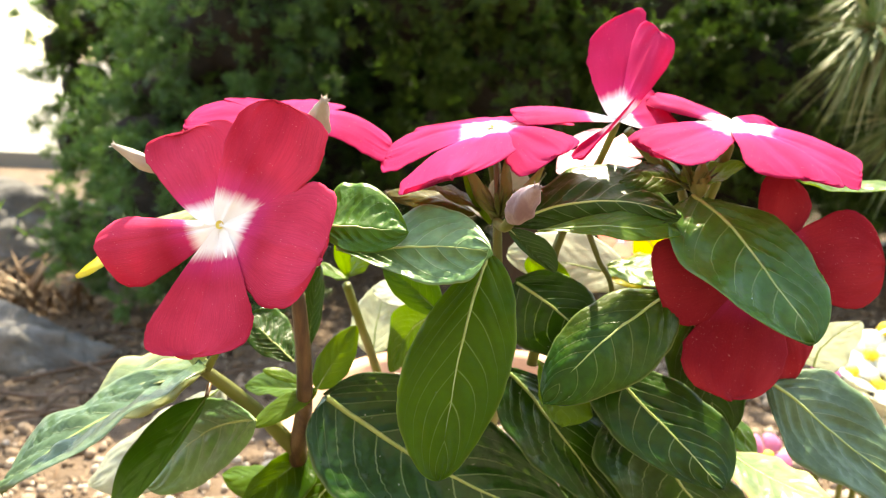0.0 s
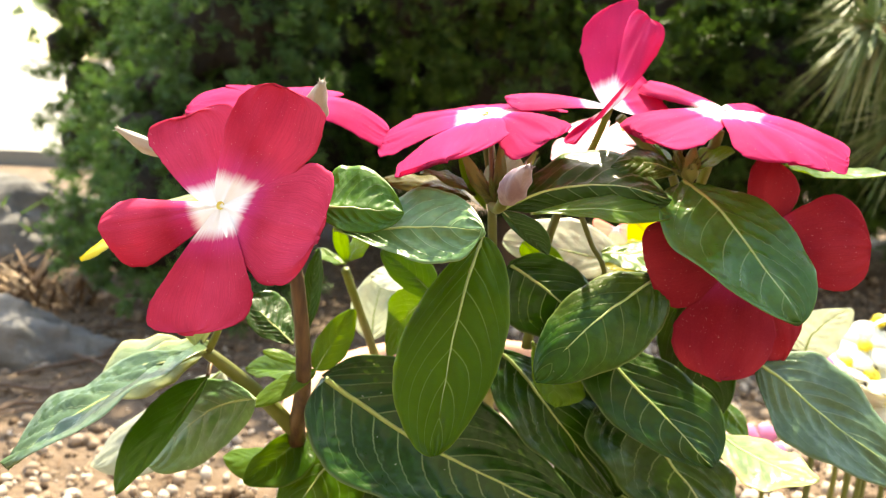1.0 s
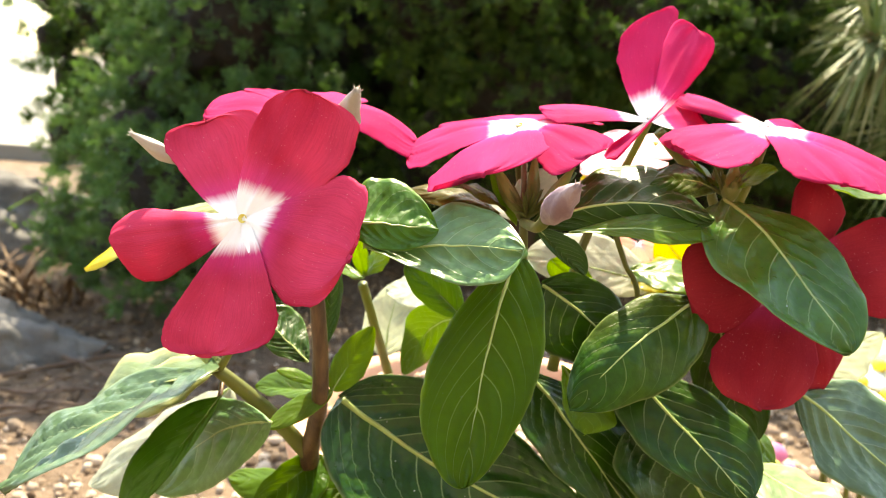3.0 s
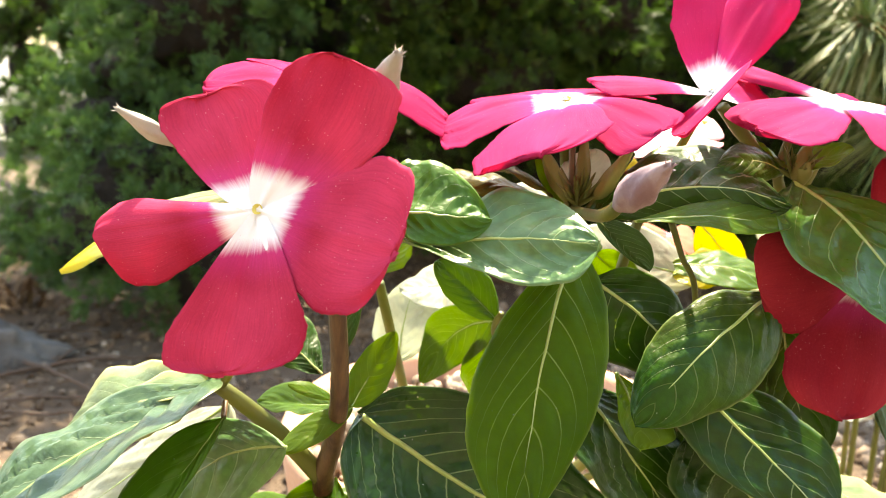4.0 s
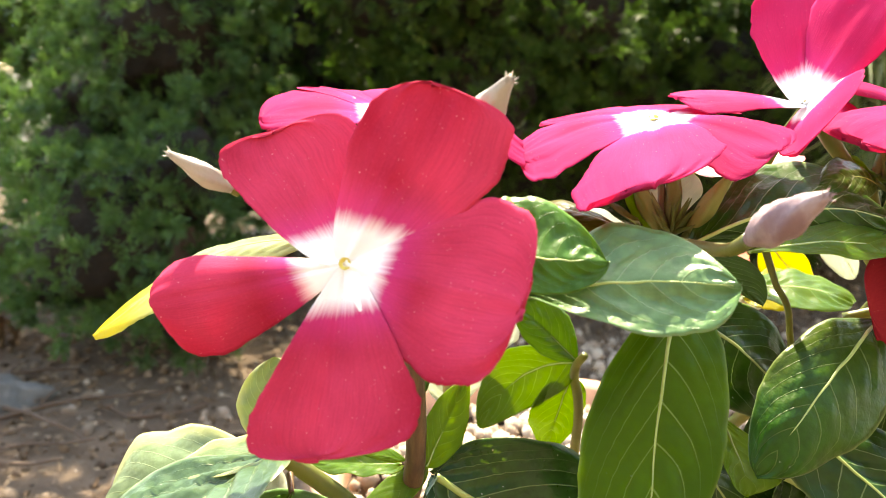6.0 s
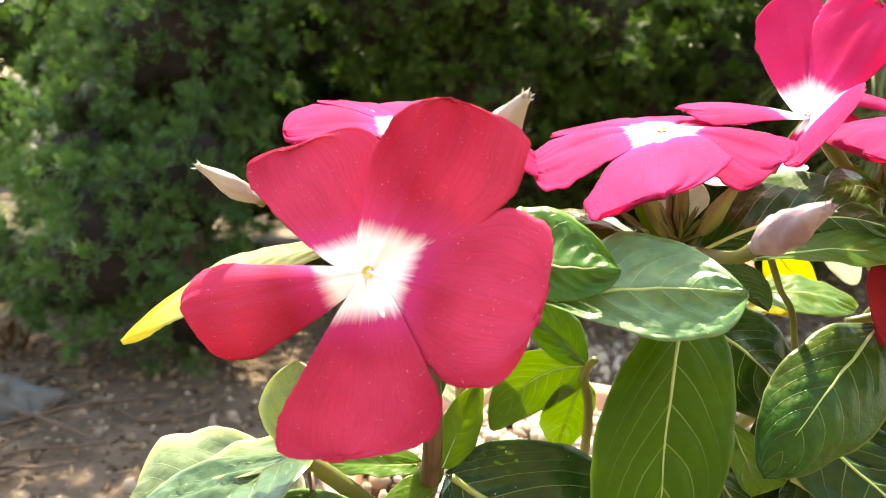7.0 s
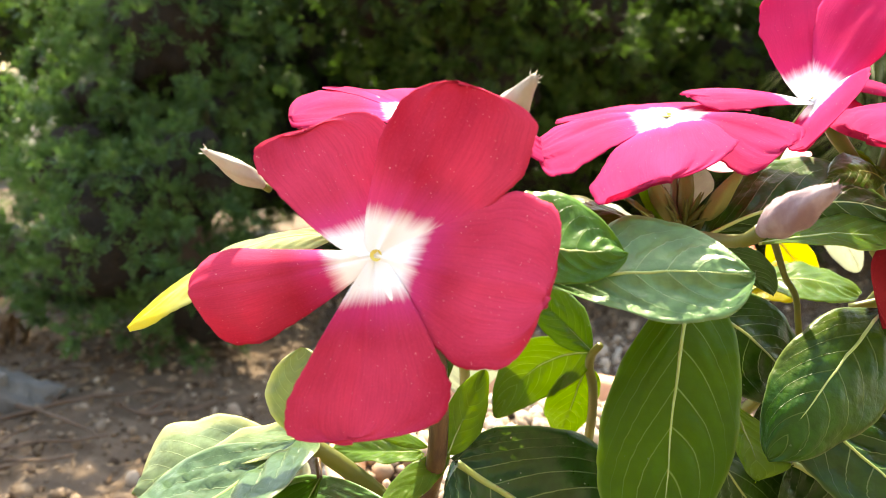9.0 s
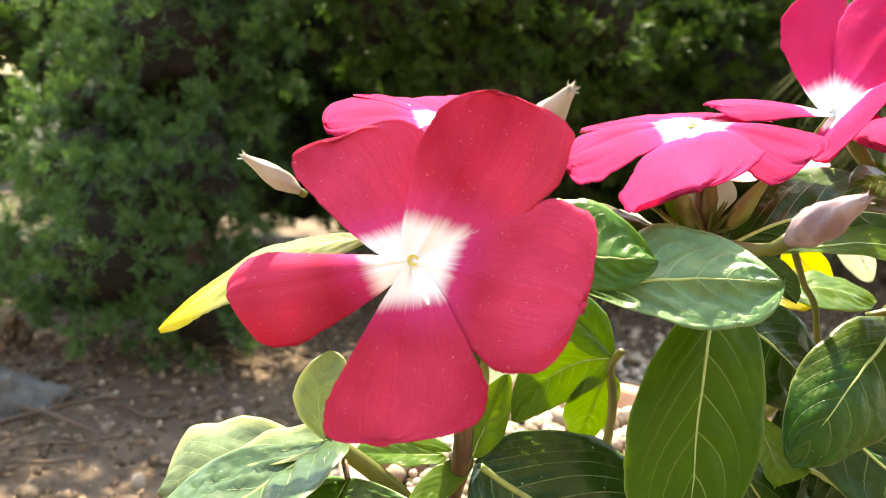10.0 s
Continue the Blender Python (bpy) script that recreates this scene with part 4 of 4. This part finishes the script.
leaf((52.4, 201.0, 186.6), (44.6, 196.0, 189.6), (35.0, 192.0, 188.5), (43.4, 200.0, 193.0), (40.4, 190.0, 185.9), 'bronze')
leaf((10.3, 181.5, 179.4), (15.4, 180.6, 175.0), (20.4, 179.6, 170.6), (18.9, 180.6, 176.8), (13.5, 180.6, 174.8), 'dark')
leaf((-58.1, 190.0, 142.3), (-78.7, 183.0, 132.1), (-95.9, 170.0, 119.3), (-88.7, 195.0, 131.0), (-65.9, 168.0, 141.2), 'paleleft')
leaf((-55.8, 184.5, 137.3), (-63.2, 178.5, 127.1), (-73.5, 173.5, 112.6), (-71.0, 181.5, 127.8), (-61.6, 177.5, 126.0), 'sheen')
leaf((-43.4, 178.9, 134.6), (-59.2, 192.0, 124.2), (-74.7, 196.0, 107.9), (-64.4, 200.0, 127.8), (-56.3, 186.0, 115.7), 'paledark')
leaf((-32.5, 194.9, 135.9), (-28.4, 199.3, 142.6), (-24.3, 203.7, 149.2), (-32.4, 199.3, 143.4), (-25.3, 199.3, 139.3), 'lime')
leaf((-32.2, 194.0, 136.1), (-38.9, 189.5, 133.2), (-45.6, 185.0, 130.3), (-40.1, 192.0, 135.4), (-37.3, 188.0, 131.6), 'lime')
leaf((-36.2, 196.0, 136.8), (-40.7, 195.0, 138.7), (-45.2, 194.0, 140.5), (-41.1, 197.0, 140.0), (-41.2, 194.0, 138.0), 'lime')
leaf((-39.0, 200.0, 140.7), (-45.4, 202.5, 145.4), (-51.9, 205.0, 150.2), (-48.7, 200.0, 143.2), (-43.1, 210.0, 149.7), 'dark')
leaf((-35.5, 200.0, 143.7), (-34.2, 200.0, 154.5), (-32.8, 200.0, 165.2), (-36.9, 200.0, 154.5), (-31.0, 195.0, 156.9), 'dark')
leaf((-36.4, 205.0, 131.3), (-45.6, 210.0, 129.3), (-54.8, 215.0, 127.2), (-46.4, 215.0, 132.4), (-44.3, 205.0, 129.5), 'lime')
leaf((-56.7, 192.0, 142.3), (-67.2, 194.0, 138.5), (-77.6, 196.0, 134.8), (-69.5, 200.0, 140.2), (-64.1, 188.0, 139.7), 'pale')
leaf((-60.0, 191.0, 142.0), (-61.0, 193.0, 150.0), (-59.0, 195.0, 157.5), (-66.0, 195.0, 149.5), (-55.0, 191.0, 151.0), 'pale')
leaf((-52.3, 195.0, 178.0), (-70.0, 199.5, 174.2), (-89.5, 197.0, 161.0), (-72.0, 205.0, 174.0), (-73.5, 193.0, 169.0), 'turning')
leaf((-23.1, 238.0, 129.2), (-22.1, 240.0, 139.6), (-19.1, 245.0, 150.4), (-30.0, 242.0, 138.6), (-14.1, 236.0, 141.2), 'cream')
leaf((-8.6, 234.0, 152.6), (-15.0, 236.0, 150.8), (-23.7, 240.0, 148.4), (-12.9, 245.0, 154.9), (-13.7, 226.0, 147.6), 'cream')
leaf((-28.0, 217.0, 157.9), (-29.1, 215.5, 163.9), (-30.1, 214.0, 170.0), (-31.5, 216.0, 163.6), (-27.2, 212.0, 165.4), 'lime')
leaf((-27.8, 217.0, 158.2), (-24.9, 215.5, 163.0), (-22.1, 214.0, 167.8), (-27.0, 219.0, 163.5), (-22.3, 212.0, 162.7), 'lime')
leaf((-28.3, 217.0, 157.4), (-32.7, 219.5, 158.5), (-37.2, 222.0, 159.6), (-32.9, 222.0, 159.8), (-32.2, 214.0, 158.5), 'lime')
leaf((3.6, 200.0, 178.9), (-5.8, 203.0, 182.1), (-17.6, 207.0, 181.7), (-8.1, 210.0, 183.3), (-7.0, 200.0, 179.5), 'olive')
leaf((4.7, 195.0, 180.5), (-1.9, 192.0, 184.6), (-8.1, 188.0, 186.2), (-1.9, 200.0, 185.3), (-1.9, 185.0, 184.8), 'olive')
leaf((7.2, 195.0, 177.3), (3.9, 194.5, 183.4), (0.7, 194.0, 189.5), (2.0, 194.0, 183.8), (5.5, 194.0, 184.5), 'lime')
leaf((8.4, 195.0, 178.0), (10.6, 196.5, 184.0), (12.8, 198.0, 190.1), (7.0, 200.0, 185.7), (15.3, 195.0, 186.1), 'cream')
leaf((9.2, 193.0, 178.4), (13.7, 191.5, 184.5), (18.3, 190.0, 190.6), (14.0, 194.0, 185.5), (15.3, 188.0, 185.8), 'bronze')
leaf((53.7, 200.0, 187.5), (59.1, 199.0, 190.2), (64.5, 198.0, 193.0), (59.3, 205.0, 192.6), (58.4, 195.0, 189.6), 'lime')
leaf((52.7, 200.0, 188.1), (49.3, 202.5, 191.0), (45.8, 205.0, 193.9), (49.9, 210.0, 192.8), (50.2, 200.0, 190.0), 'lime')
leaf((72.7, 190.0, 144.2), (84.4, 187.0, 136.2), (107.6, 180.0, 120.5), (93.8, 195.0, 143.0), (78.9, 178.0, 128.7), 'paleleft')
leaf((107.4, 240.0, 129.9), (110.4, 240.0, 138.0), (119.4, 240.0, 144.4), (98.9, 240.0, 138.4), (117.2, 240.0, 131.2), 'cream')
leaf((68.9, 220.0, 127.0), (78.2, 220.0, 119.9), (86.1, 220.0, 109.8), (83.5, 225.0, 117.0), (72.0, 215.0, 119.5), 'green')
leaf((73.7, 210.0, 116.4), (82.0, 200.0, 114.0), (91.5, 190.0, 114.7), (88.9, 210.0, 113.8), (74.1, 190.0, 113.2), 'pale')
leaf((84.0, 215.0, 189.1), (95.6, 215.0, 187.0), (109.6, 210.0, 188.2), (100.2, 225.0, 188.4), (92.0, 210.0, 186.1), 'lime')
leaf((42.9, 230.0, 157.6), (50.5, 230.0, 160.3), (57.6, 230.0, 159.8), (51.4, 235.0, 163.2), (49.8, 225.0, 156.0), 'yellow')
leaf((51.6, 240.0, 169.3), (57.5, 240.0, 163.5), (64.9, 240.0, 154.8), (62.6, 240.0, 165.3), (53.5, 240.0, 159.0), 'yellow')
leaf((69.6, 250.0, 174.7), (76.4, 250.0, 166.8), (83.1, 250.0, 156.9), (80.0, 250.0, 169.4), (73.0, 250.0, 162.8), 'cream')
leaf((41.1, 225.0, 161.5), (51.7, 222.0, 161.9), (63.2, 220.0, 158.8), (55.1, 230.0, 164.1), (47.6, 215.0, 159.1), 'lime')
leaf((17.8, 210.0, 166.9), (22.3, 210.0, 163.4), (28.9, 210.0, 160.0), (24.9, 210.0, 166.5), (18.9, 210.0, 161.8), 'lime')
leaf((19.5, 190.0, 147.2), (24.0, 189.0, 139.4), (25.8, 188.0, 131.8), (32.8, 190.0, 136.2), (19.5, 186.0, 139.4), 'lime')
leaf((-39.6, 210.0, 101.7), (-51.4, 215.0, 100.1), (-62.9, 220.0, 98.6), (-52.5, 220.0, 101.7), (-51.8, 210.0, 96.1), 'lime')
leaf((-35.7, 205.0, 114.2), (-42.0, 200.0, 110.3), (-50.8, 195.0, 104.9), (-44.8, 200.0, 114.1), (-35.3, 195.0, 107.1), 'green')
leaf((-60.9, 215.0, 126.2), (-78.1, 215.0, 112.4), (-98.2, 215.0, 96.4), (-85.3, 225.0, 112.5), (-68.8, 205.0, 106.4), 'cream')
leaf((-27.0, 204.0, 112.2), (-32.3, 196.0, 105.8), (-40.7, 188.0, 95.9), (-38.9, 200.0, 110.5), (-20.6, 195.0, 100.5), 'green')
leaf((16.1, 178.0, 179.8), (32.2, 181.0, 180.7), (47.9, 186.0, 178.4), (40.0, 187.0, 183.8), (33.6, 178.0, 178.7), 'lime')
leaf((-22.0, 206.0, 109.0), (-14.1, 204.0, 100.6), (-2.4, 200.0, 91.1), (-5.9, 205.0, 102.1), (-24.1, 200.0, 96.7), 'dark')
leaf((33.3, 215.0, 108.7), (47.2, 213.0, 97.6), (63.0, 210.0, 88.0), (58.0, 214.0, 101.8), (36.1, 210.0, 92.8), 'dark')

leaf((-3.5, 203.0, 152.6), (-11.0, 217.0, 144.3), (-17.4, 230.0, 127.6), (-15.0, 218.0, 150.0), (-7.4, 213.0, 140.1), 'green')
leaf((-3.1, 206.0, 148.4), (-3.5, 214.0, 137.3), (-3.7, 222.0, 125.2), (-8.8, 216.0, 138.0), (2.0, 213.0, 137.6), 'green')
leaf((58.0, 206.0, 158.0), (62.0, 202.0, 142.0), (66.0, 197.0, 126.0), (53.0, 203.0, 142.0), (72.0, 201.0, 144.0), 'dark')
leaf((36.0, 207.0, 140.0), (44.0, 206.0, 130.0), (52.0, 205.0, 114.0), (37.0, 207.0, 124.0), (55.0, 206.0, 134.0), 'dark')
leaf((-3.2, 203.5, 152.8), (-9.6, 201.0, 159.4), (-16.9, 197.0, 166.5), (-6.6, 203.0, 163.6), (-13.0, 199.0, 157.3), 'sheen')
leaf((31.7, 238.0, 178.2), (31.1, 238.0, 181.7), (31.4, 241.0, 185.6), (28.1, 238.0, 182.4), (34.0, 238.0, 182.5), 'yellow')
leaf((13.0, 225.0, 174.3), (7.3, 227.0, 176.3), (1.8, 230.0, 177.0), (7.4, 230.0, 178.6), (7.2, 224.0, 173.7), 'cream')
leaf((50.5, 233.0, 156.5), (32.1, 233.0, 159.9), (14.3, 233.0, 162.5), (34.1, 240.0, 168.1), (31.9, 228.0, 153.4), 'cream')
leaf((-59.6, 196.0, 138.4), (-79.5, 206.0, 131.6), (-93.5, 208.0, 122.5), (-85.5, 219.0, 133.2), (-73.0, 196.0, 127.7), 'pale')

# ---- buds and stems ----
bud((9.4, 165.1, 184.3), (12.7, 153.1, 192.4), 2.7, BUD, "closed mauve-pink bud", 0.9, 1.7)
bud((-29.7, 172.0, 197.0), (-25.7, 161.5, 205.6), 2.5, BUD_GREY, "closed pale bud with a frayed tip")
bud((-63.5, 182.5, 188.5), (-71.5, 178.2, 194.3), 1.6, BUD_GREY, "closed cream-coloured bud")
stem([(-36.0, 187.0, 164.1), (-35.3, 188.0, 157.2), (-34.7, 190.0, 145.4), (-34.9, 192.0, 136.2), (-36.0, 196.0, 127.9), (-38.2, 201.0, 116.5), (-38.4, 210.0, 103.0), (-32.0, 235.0, 79.0)], [1.6, 1.7, 1.8, 1.9, 2.1, 2.3, 2.5, 2.6], STEM, "reddish brown woody stem")
stem([(-38.4, 201.5, 116.0), (-48.0, 195.0, 130.5), (-58.4, 191.5, 141.0)], [2.1, 1.8, 1.5], GREEN_STEM, "green side shoot")
stem([(-58.0, 191.5, 140.5), (-53.0, 186.0, 150.0), (-47.5, 173.0, 168.0)], [0.96, 0.80, 0.72], GREEN_STEM)
stem([(-34.5, 189.5, 160.5), (-38.5, 186.0, 161.0), (-44.0, 174.0, 168.0)], [0.96, 0.80, 0.72], GREEN_STEM)
stem([(-56.5, 189.0, 138.5), (-55.8, 184.5, 137.3)], [0.64, 0.48], STEM)
stem([(7.5, 197.0, 197.0), (8.2, 195.5, 186.0), (8.5, 195.0, 179.0)], [0.64, 0.64, 0.72], STEM, "reddish flower stalk")
stem([(8.5, 195.0, 181.0), (9.5, 196.0, 165.0), (12.0, 215.0, 130.0), (12.0, 262.0, 79.0)], [0.96, 1.20, 1.76, 2.08], GREEN_STEM, "green main stem")
stem([(54.0, 202.5, 197.0), (51.9, 202.0, 187.3), (53.5, 203.0, 182.2), (55.4, 205.0, 172.4), (59.3, 210.0, 159.7), (28.0, 268.0, 79.0)], [0.8, 1.0, 1.2, 1.3, 1.4, 1.9], GREEN_STEM, "green main stem")
stem([(30.3, 199.7, 176.3), (33.5, 200.0, 169.0), (37.6, 200.5, 160.0), (40.0, 205.0, 130.0), (34.0, 270.0, 79.0)], [0.72, 0.64, 0.64, 0.96, 1.20], GREEN_STEM)
stem([(-28.4, 217.0, 156.0), (-25.5, 226.0, 142.0), (-22.9, 237.2, 127.9), (-12.0, 262.0, 79.0)], [1.2, 1.2, 1.3, 1.4], GREEN_STEM, "yellow-green young shoot")
stem([(-2.8, 199.0, 155.5), (-3.2, 204.0, 150.0), (0.5, 212.0, 136.0), (6.0, 240.0, 90.0)], [0.7, 0.9, 1.0, 1.2], GREEN_STEM, "yellow-green side shoot")
stem([(35.3, 199.7, 202.0), (33.0, 206.0, 192.0), (24.0, 206.0, 170.0), (20.0, 206.0, 140.0)], [0.80, 0.88, 1.12, 1.44], GREEN_STEM)
stem([(65.0, 189.0, 170.0), (63.0, 200.0, 165.0), (52.0, 206.0, 160.0)], [0.80, 0.88, 1.12], GREEN_STEM)
stem([(9.4, 165.1, 184.3), (8.6, 171.0, 181.6), (8.5, 193.0, 178.6)], [1.2, 1.05, 1.1], GREEN_STEM, "reddish green bud stalk")

bud((7.1, 193.0, 180.5), (1.0, 192.0, 191.2), 1.6, LIME_BUD, "slim closed lime-green bud")
bud((10.0, 194.0, 180.5), (10.2, 196.0, 193.5), 1.5, LIME_BUD, "slim closed olive-green bud")
bud((11.7, 191.0, 180.5), (17.3, 187.0, 191.9), 1.6, LIME_BUD, "slim closed olive-green bud")
bud((55.0, 199.0, 185.0), (55.2, 198.5, 193.6), 2.2, LIME_BUD, "small closed green bud")


def sepals(centre, count, seed):
    """A whorl of narrow pointed sepals."""
    rng = random.Random(seed)
    c = mm(centre)
    for _ in range(count):
        d = Vector((rng.gauss(0, 0.6), rng.gauss(-0.2, 0.5), rng.uniform(0.5, 1.0))).normalized()
        s = Vector((d.y, -d.x, 0.2)) * 0.0015
        ln = rng.uniform(0.004, 0.008)
        part("sepal", tube_mesh([c, c + d * ln * 0.5 + s * 0.4, c + d * ln + s], [0.0006, 0.0005, 0.00008], 6, 0.5), GREEN_STEM, plant)


sepals((9.0, 192.0, 180.0), 30, 41)
sepals((54.0, 200.0, 186.5), 26, 42)


# ---- pine bough and low flowers at the side ----
def pine_bough(path, seed):
    """A pine bough: a knobbly orange-brown twig with tufts of long needles."""
    rng = random.Random(seed)
    pts = [Vector(p) for p in path]
    bough = new("pine_bough")
    bough.location = pts[0]
    bpy.context.view_layer.update()
    part("twig", tube_mesh(pts, [0.011, 0.009, 0.006, 0.004][:len(pts)], 9), TWIG, bough, "rough orange-brown twig")
    V, F = [], []
    for i in range(len(pts) - 1):
        for k in range(95):
            t = rng.random()
            c = pts[i].lerp(pts[i + 1], t)
            along = (pts[i + 1] - pts[i]).normalized()
            d = (along * rng.uniform(0.1, 0.9) + Vector((rng.gauss(0, .6), rng.gauss(0, .6), rng.gauss(-0.15, .7)))).normalized()
            for _n in range(2):
                e = (d + Vector((rng.gauss(0, .12), rng.gauss(0, .12), rng.gauss(0, .12)))).normalized()
                ln, w = rng.uniform(0.05, 0.085), 0.0011
                s = e.cross(Vector((0.3, 0.2, 1))).normalized() * w
                up = e.cross(s).normalized() * w
                m = c + e * ln * 0.5 - Vector((0, 0, 0.006))
                n = len(V)
                V += [c + s, c - s, c + up, m + s, m - s, m + up, c + e * ln - Vector((0, 0, 0.018))]
                F += [(n, n + 1, n + 4, n + 3), (n + 1, n + 2, n + 5, n + 4), (n + 2, n, n + 3, n + 5), (n + 3, n + 4, n + 6), (n + 4, n + 5, n + 6), (n + 5, n + 3, n + 6)]
    cloud("needles", V, F, NEEDLES, bough)
    return tagged(bough, "pine bough with long pale green needles", "pine bough", group="pine boughs")


pine_bough([(0.56, 0.80, 0.31), (0.43, 0.70, 0.270), (0.345, 0.65, 0.250), (0.295, 0.62, 0.255)], 3)
pine_bough([(0.60, 0.86, 0.36), (0.48, 0.76, 0.33), (0.38, 0.70, 0.30), (0.32, 0.67, 0.285)], 5)
pine_bough([(0.60, 0.78, 0.24), (0.48, 0.69, 0.225), (0.40, 0.65, 0.205), (0.345, 0.63, 0.19)], 6)


def small_flower(centre, radius, tilt, mats, seed, petals=6):
    """A small bedding flower on a green stalk: petals round a yellow button."""
    rng = random.Random(seed)
    c = Vector(centre)
    thing = new("bedding_flower")
    thing.location = (c.x, c.y, 0)
    bpy.context.view_layer.update()
    part("stalk", tube_mesh([(c.x, c.y, 0), (c.x + 0.004, c.y + 0.003, c.z * 0.5), c], [0.0015, 0.0012, 0.001], 7), GREEN_STEM, thing)
    turn = Euler(tilt).to_matrix()
    for k in range(petals):
        a = 2 * math.pi * k / petals + rng.uniform(-.15, .15)
        o, s = Vector((math.cos(a), math.sin(a), 0.12)), Vector((-math.sin(a), math.cos(a), 0))
        B, T = c + turn @ (o * radius * 0.15), c + turn @ (o * radius)
        M = (B + T) / 2 + turn @ Vector((0, 0, radius * 0.1))
        me, _ = sheet(B, M, T, c + turn @ (o * radius * 0.66 - s * radius * 0.42), c + turn @ (o * radius * 0.66 + s * radius * 0.42), petal_profile, 0.5, 0.8, 10, 8, 2.0,
                      lambda u, v: 0.0, 0.0003)
        link("petal", me, mats[0], thing)
    bm = bmesh.new()
    bmesh.ops.create_icosphere(bm, subdivisions=2, radius=radius * 0.24, matrix=Matrix.Translation(c + turn @ Vector((0, 0, radius * 0.1))))
    for v in bm.verts:
        v.co += (v.co - c) * 0.25 * noise.noise(v.co * 900)
    part("button", bm, mats[1], thing, "yellow flower centre")
    return tagged(thing, "small bedding flower with a yellow centre", "flower", group="bedding flowers")


BED = [(0.174, 0.330, 0.103, 0.013), (0.165, 0.325, 0.096, 0.014), (0.173, 0.320, 0.093, 0.014), (0.165, 0.315, 0.087, 0.013), (0.187, 0.340, 0.094, 0.016), (0.158, 0.332, 0.080, 0.012),
       (0.188, 0.345, 0.109, 0.013), (0.182, 0.318, 0.083, 0.013), (0.198, 0.332, 0.101, 0.014), (0.205, 0.340, 0.088, 0.014)]
for _i, (fx, fy, fz, fr) in enumerate(BED):
    small_flower((fx, fy, fz), fr, (0.6 - 0.25 * (_i % 3), 0.35 * (_i % 2) - 0.15, 0.7 * _i), (WHITE_PETAL, YELLOW_PETAL), 20 + _i)
small_flower((0.1465, 0.310, 0.1023), 0.007, (0.9, 0, 0.4), (PINK_PETAL, YELLOW_PETAL), 31, 5)
small_flower((0.1373, 0.330, 0.056), 0.011, (0.8, 0.2, 0.1), (PINK_PETAL, YELLOW_PETAL), 32, 5)


def weed(centre, height, count, seed, mat, label):
    """A tuft of thin dry blades."""
    rng = random.Random(seed)
    V, F = [], []
    for _ in range(count):
        a, lean = rng.uniform(0, 6.283), rng.uniform(0.2, 1.0)
        p = Vector(centre) + Vector((rng.gauss(0, 0.02), rng.gauss(0, 0.012), 0))
        d, s = Vector((math.cos(a) * lean, math.sin(a) * lean, 1)), Vector((-math.sin(a), math.cos(a), 0)) * rng.uniform(0.0012, 0.003)
        h, k = height * rng.uniform(0.4, 1.1), len(V)
        m, e = p + d * h * 0.5, p + d * h + Vector((math.cos(a), math.sin(a), -0.6)) * h * 0.3
        V += [p - s * 0.5, p + s * 0.5, m + s, m - s, e]
        F += [(k, k + 1, k + 2, k + 3), (k + 3, k + 2, k + 4)]
    ob = cloud("weed_tuft", V, F, mat)
    return tagged(ob, label, "weed", group="weeds")


weed((-0.40, 0.70, 0.0), 0.05, 45, 51, LITTER, "dry brown weed tuft between the rocks")
weed((-0.34, 0.66, 0.0), 0.045, 60, 52, LITTER, "dry brown weed tuft on the soil")
weed((-0.46, 0.82, 0.0), 0.10, 45, 53, NEEDLES, "pale dry grass tuft beside the boulder")
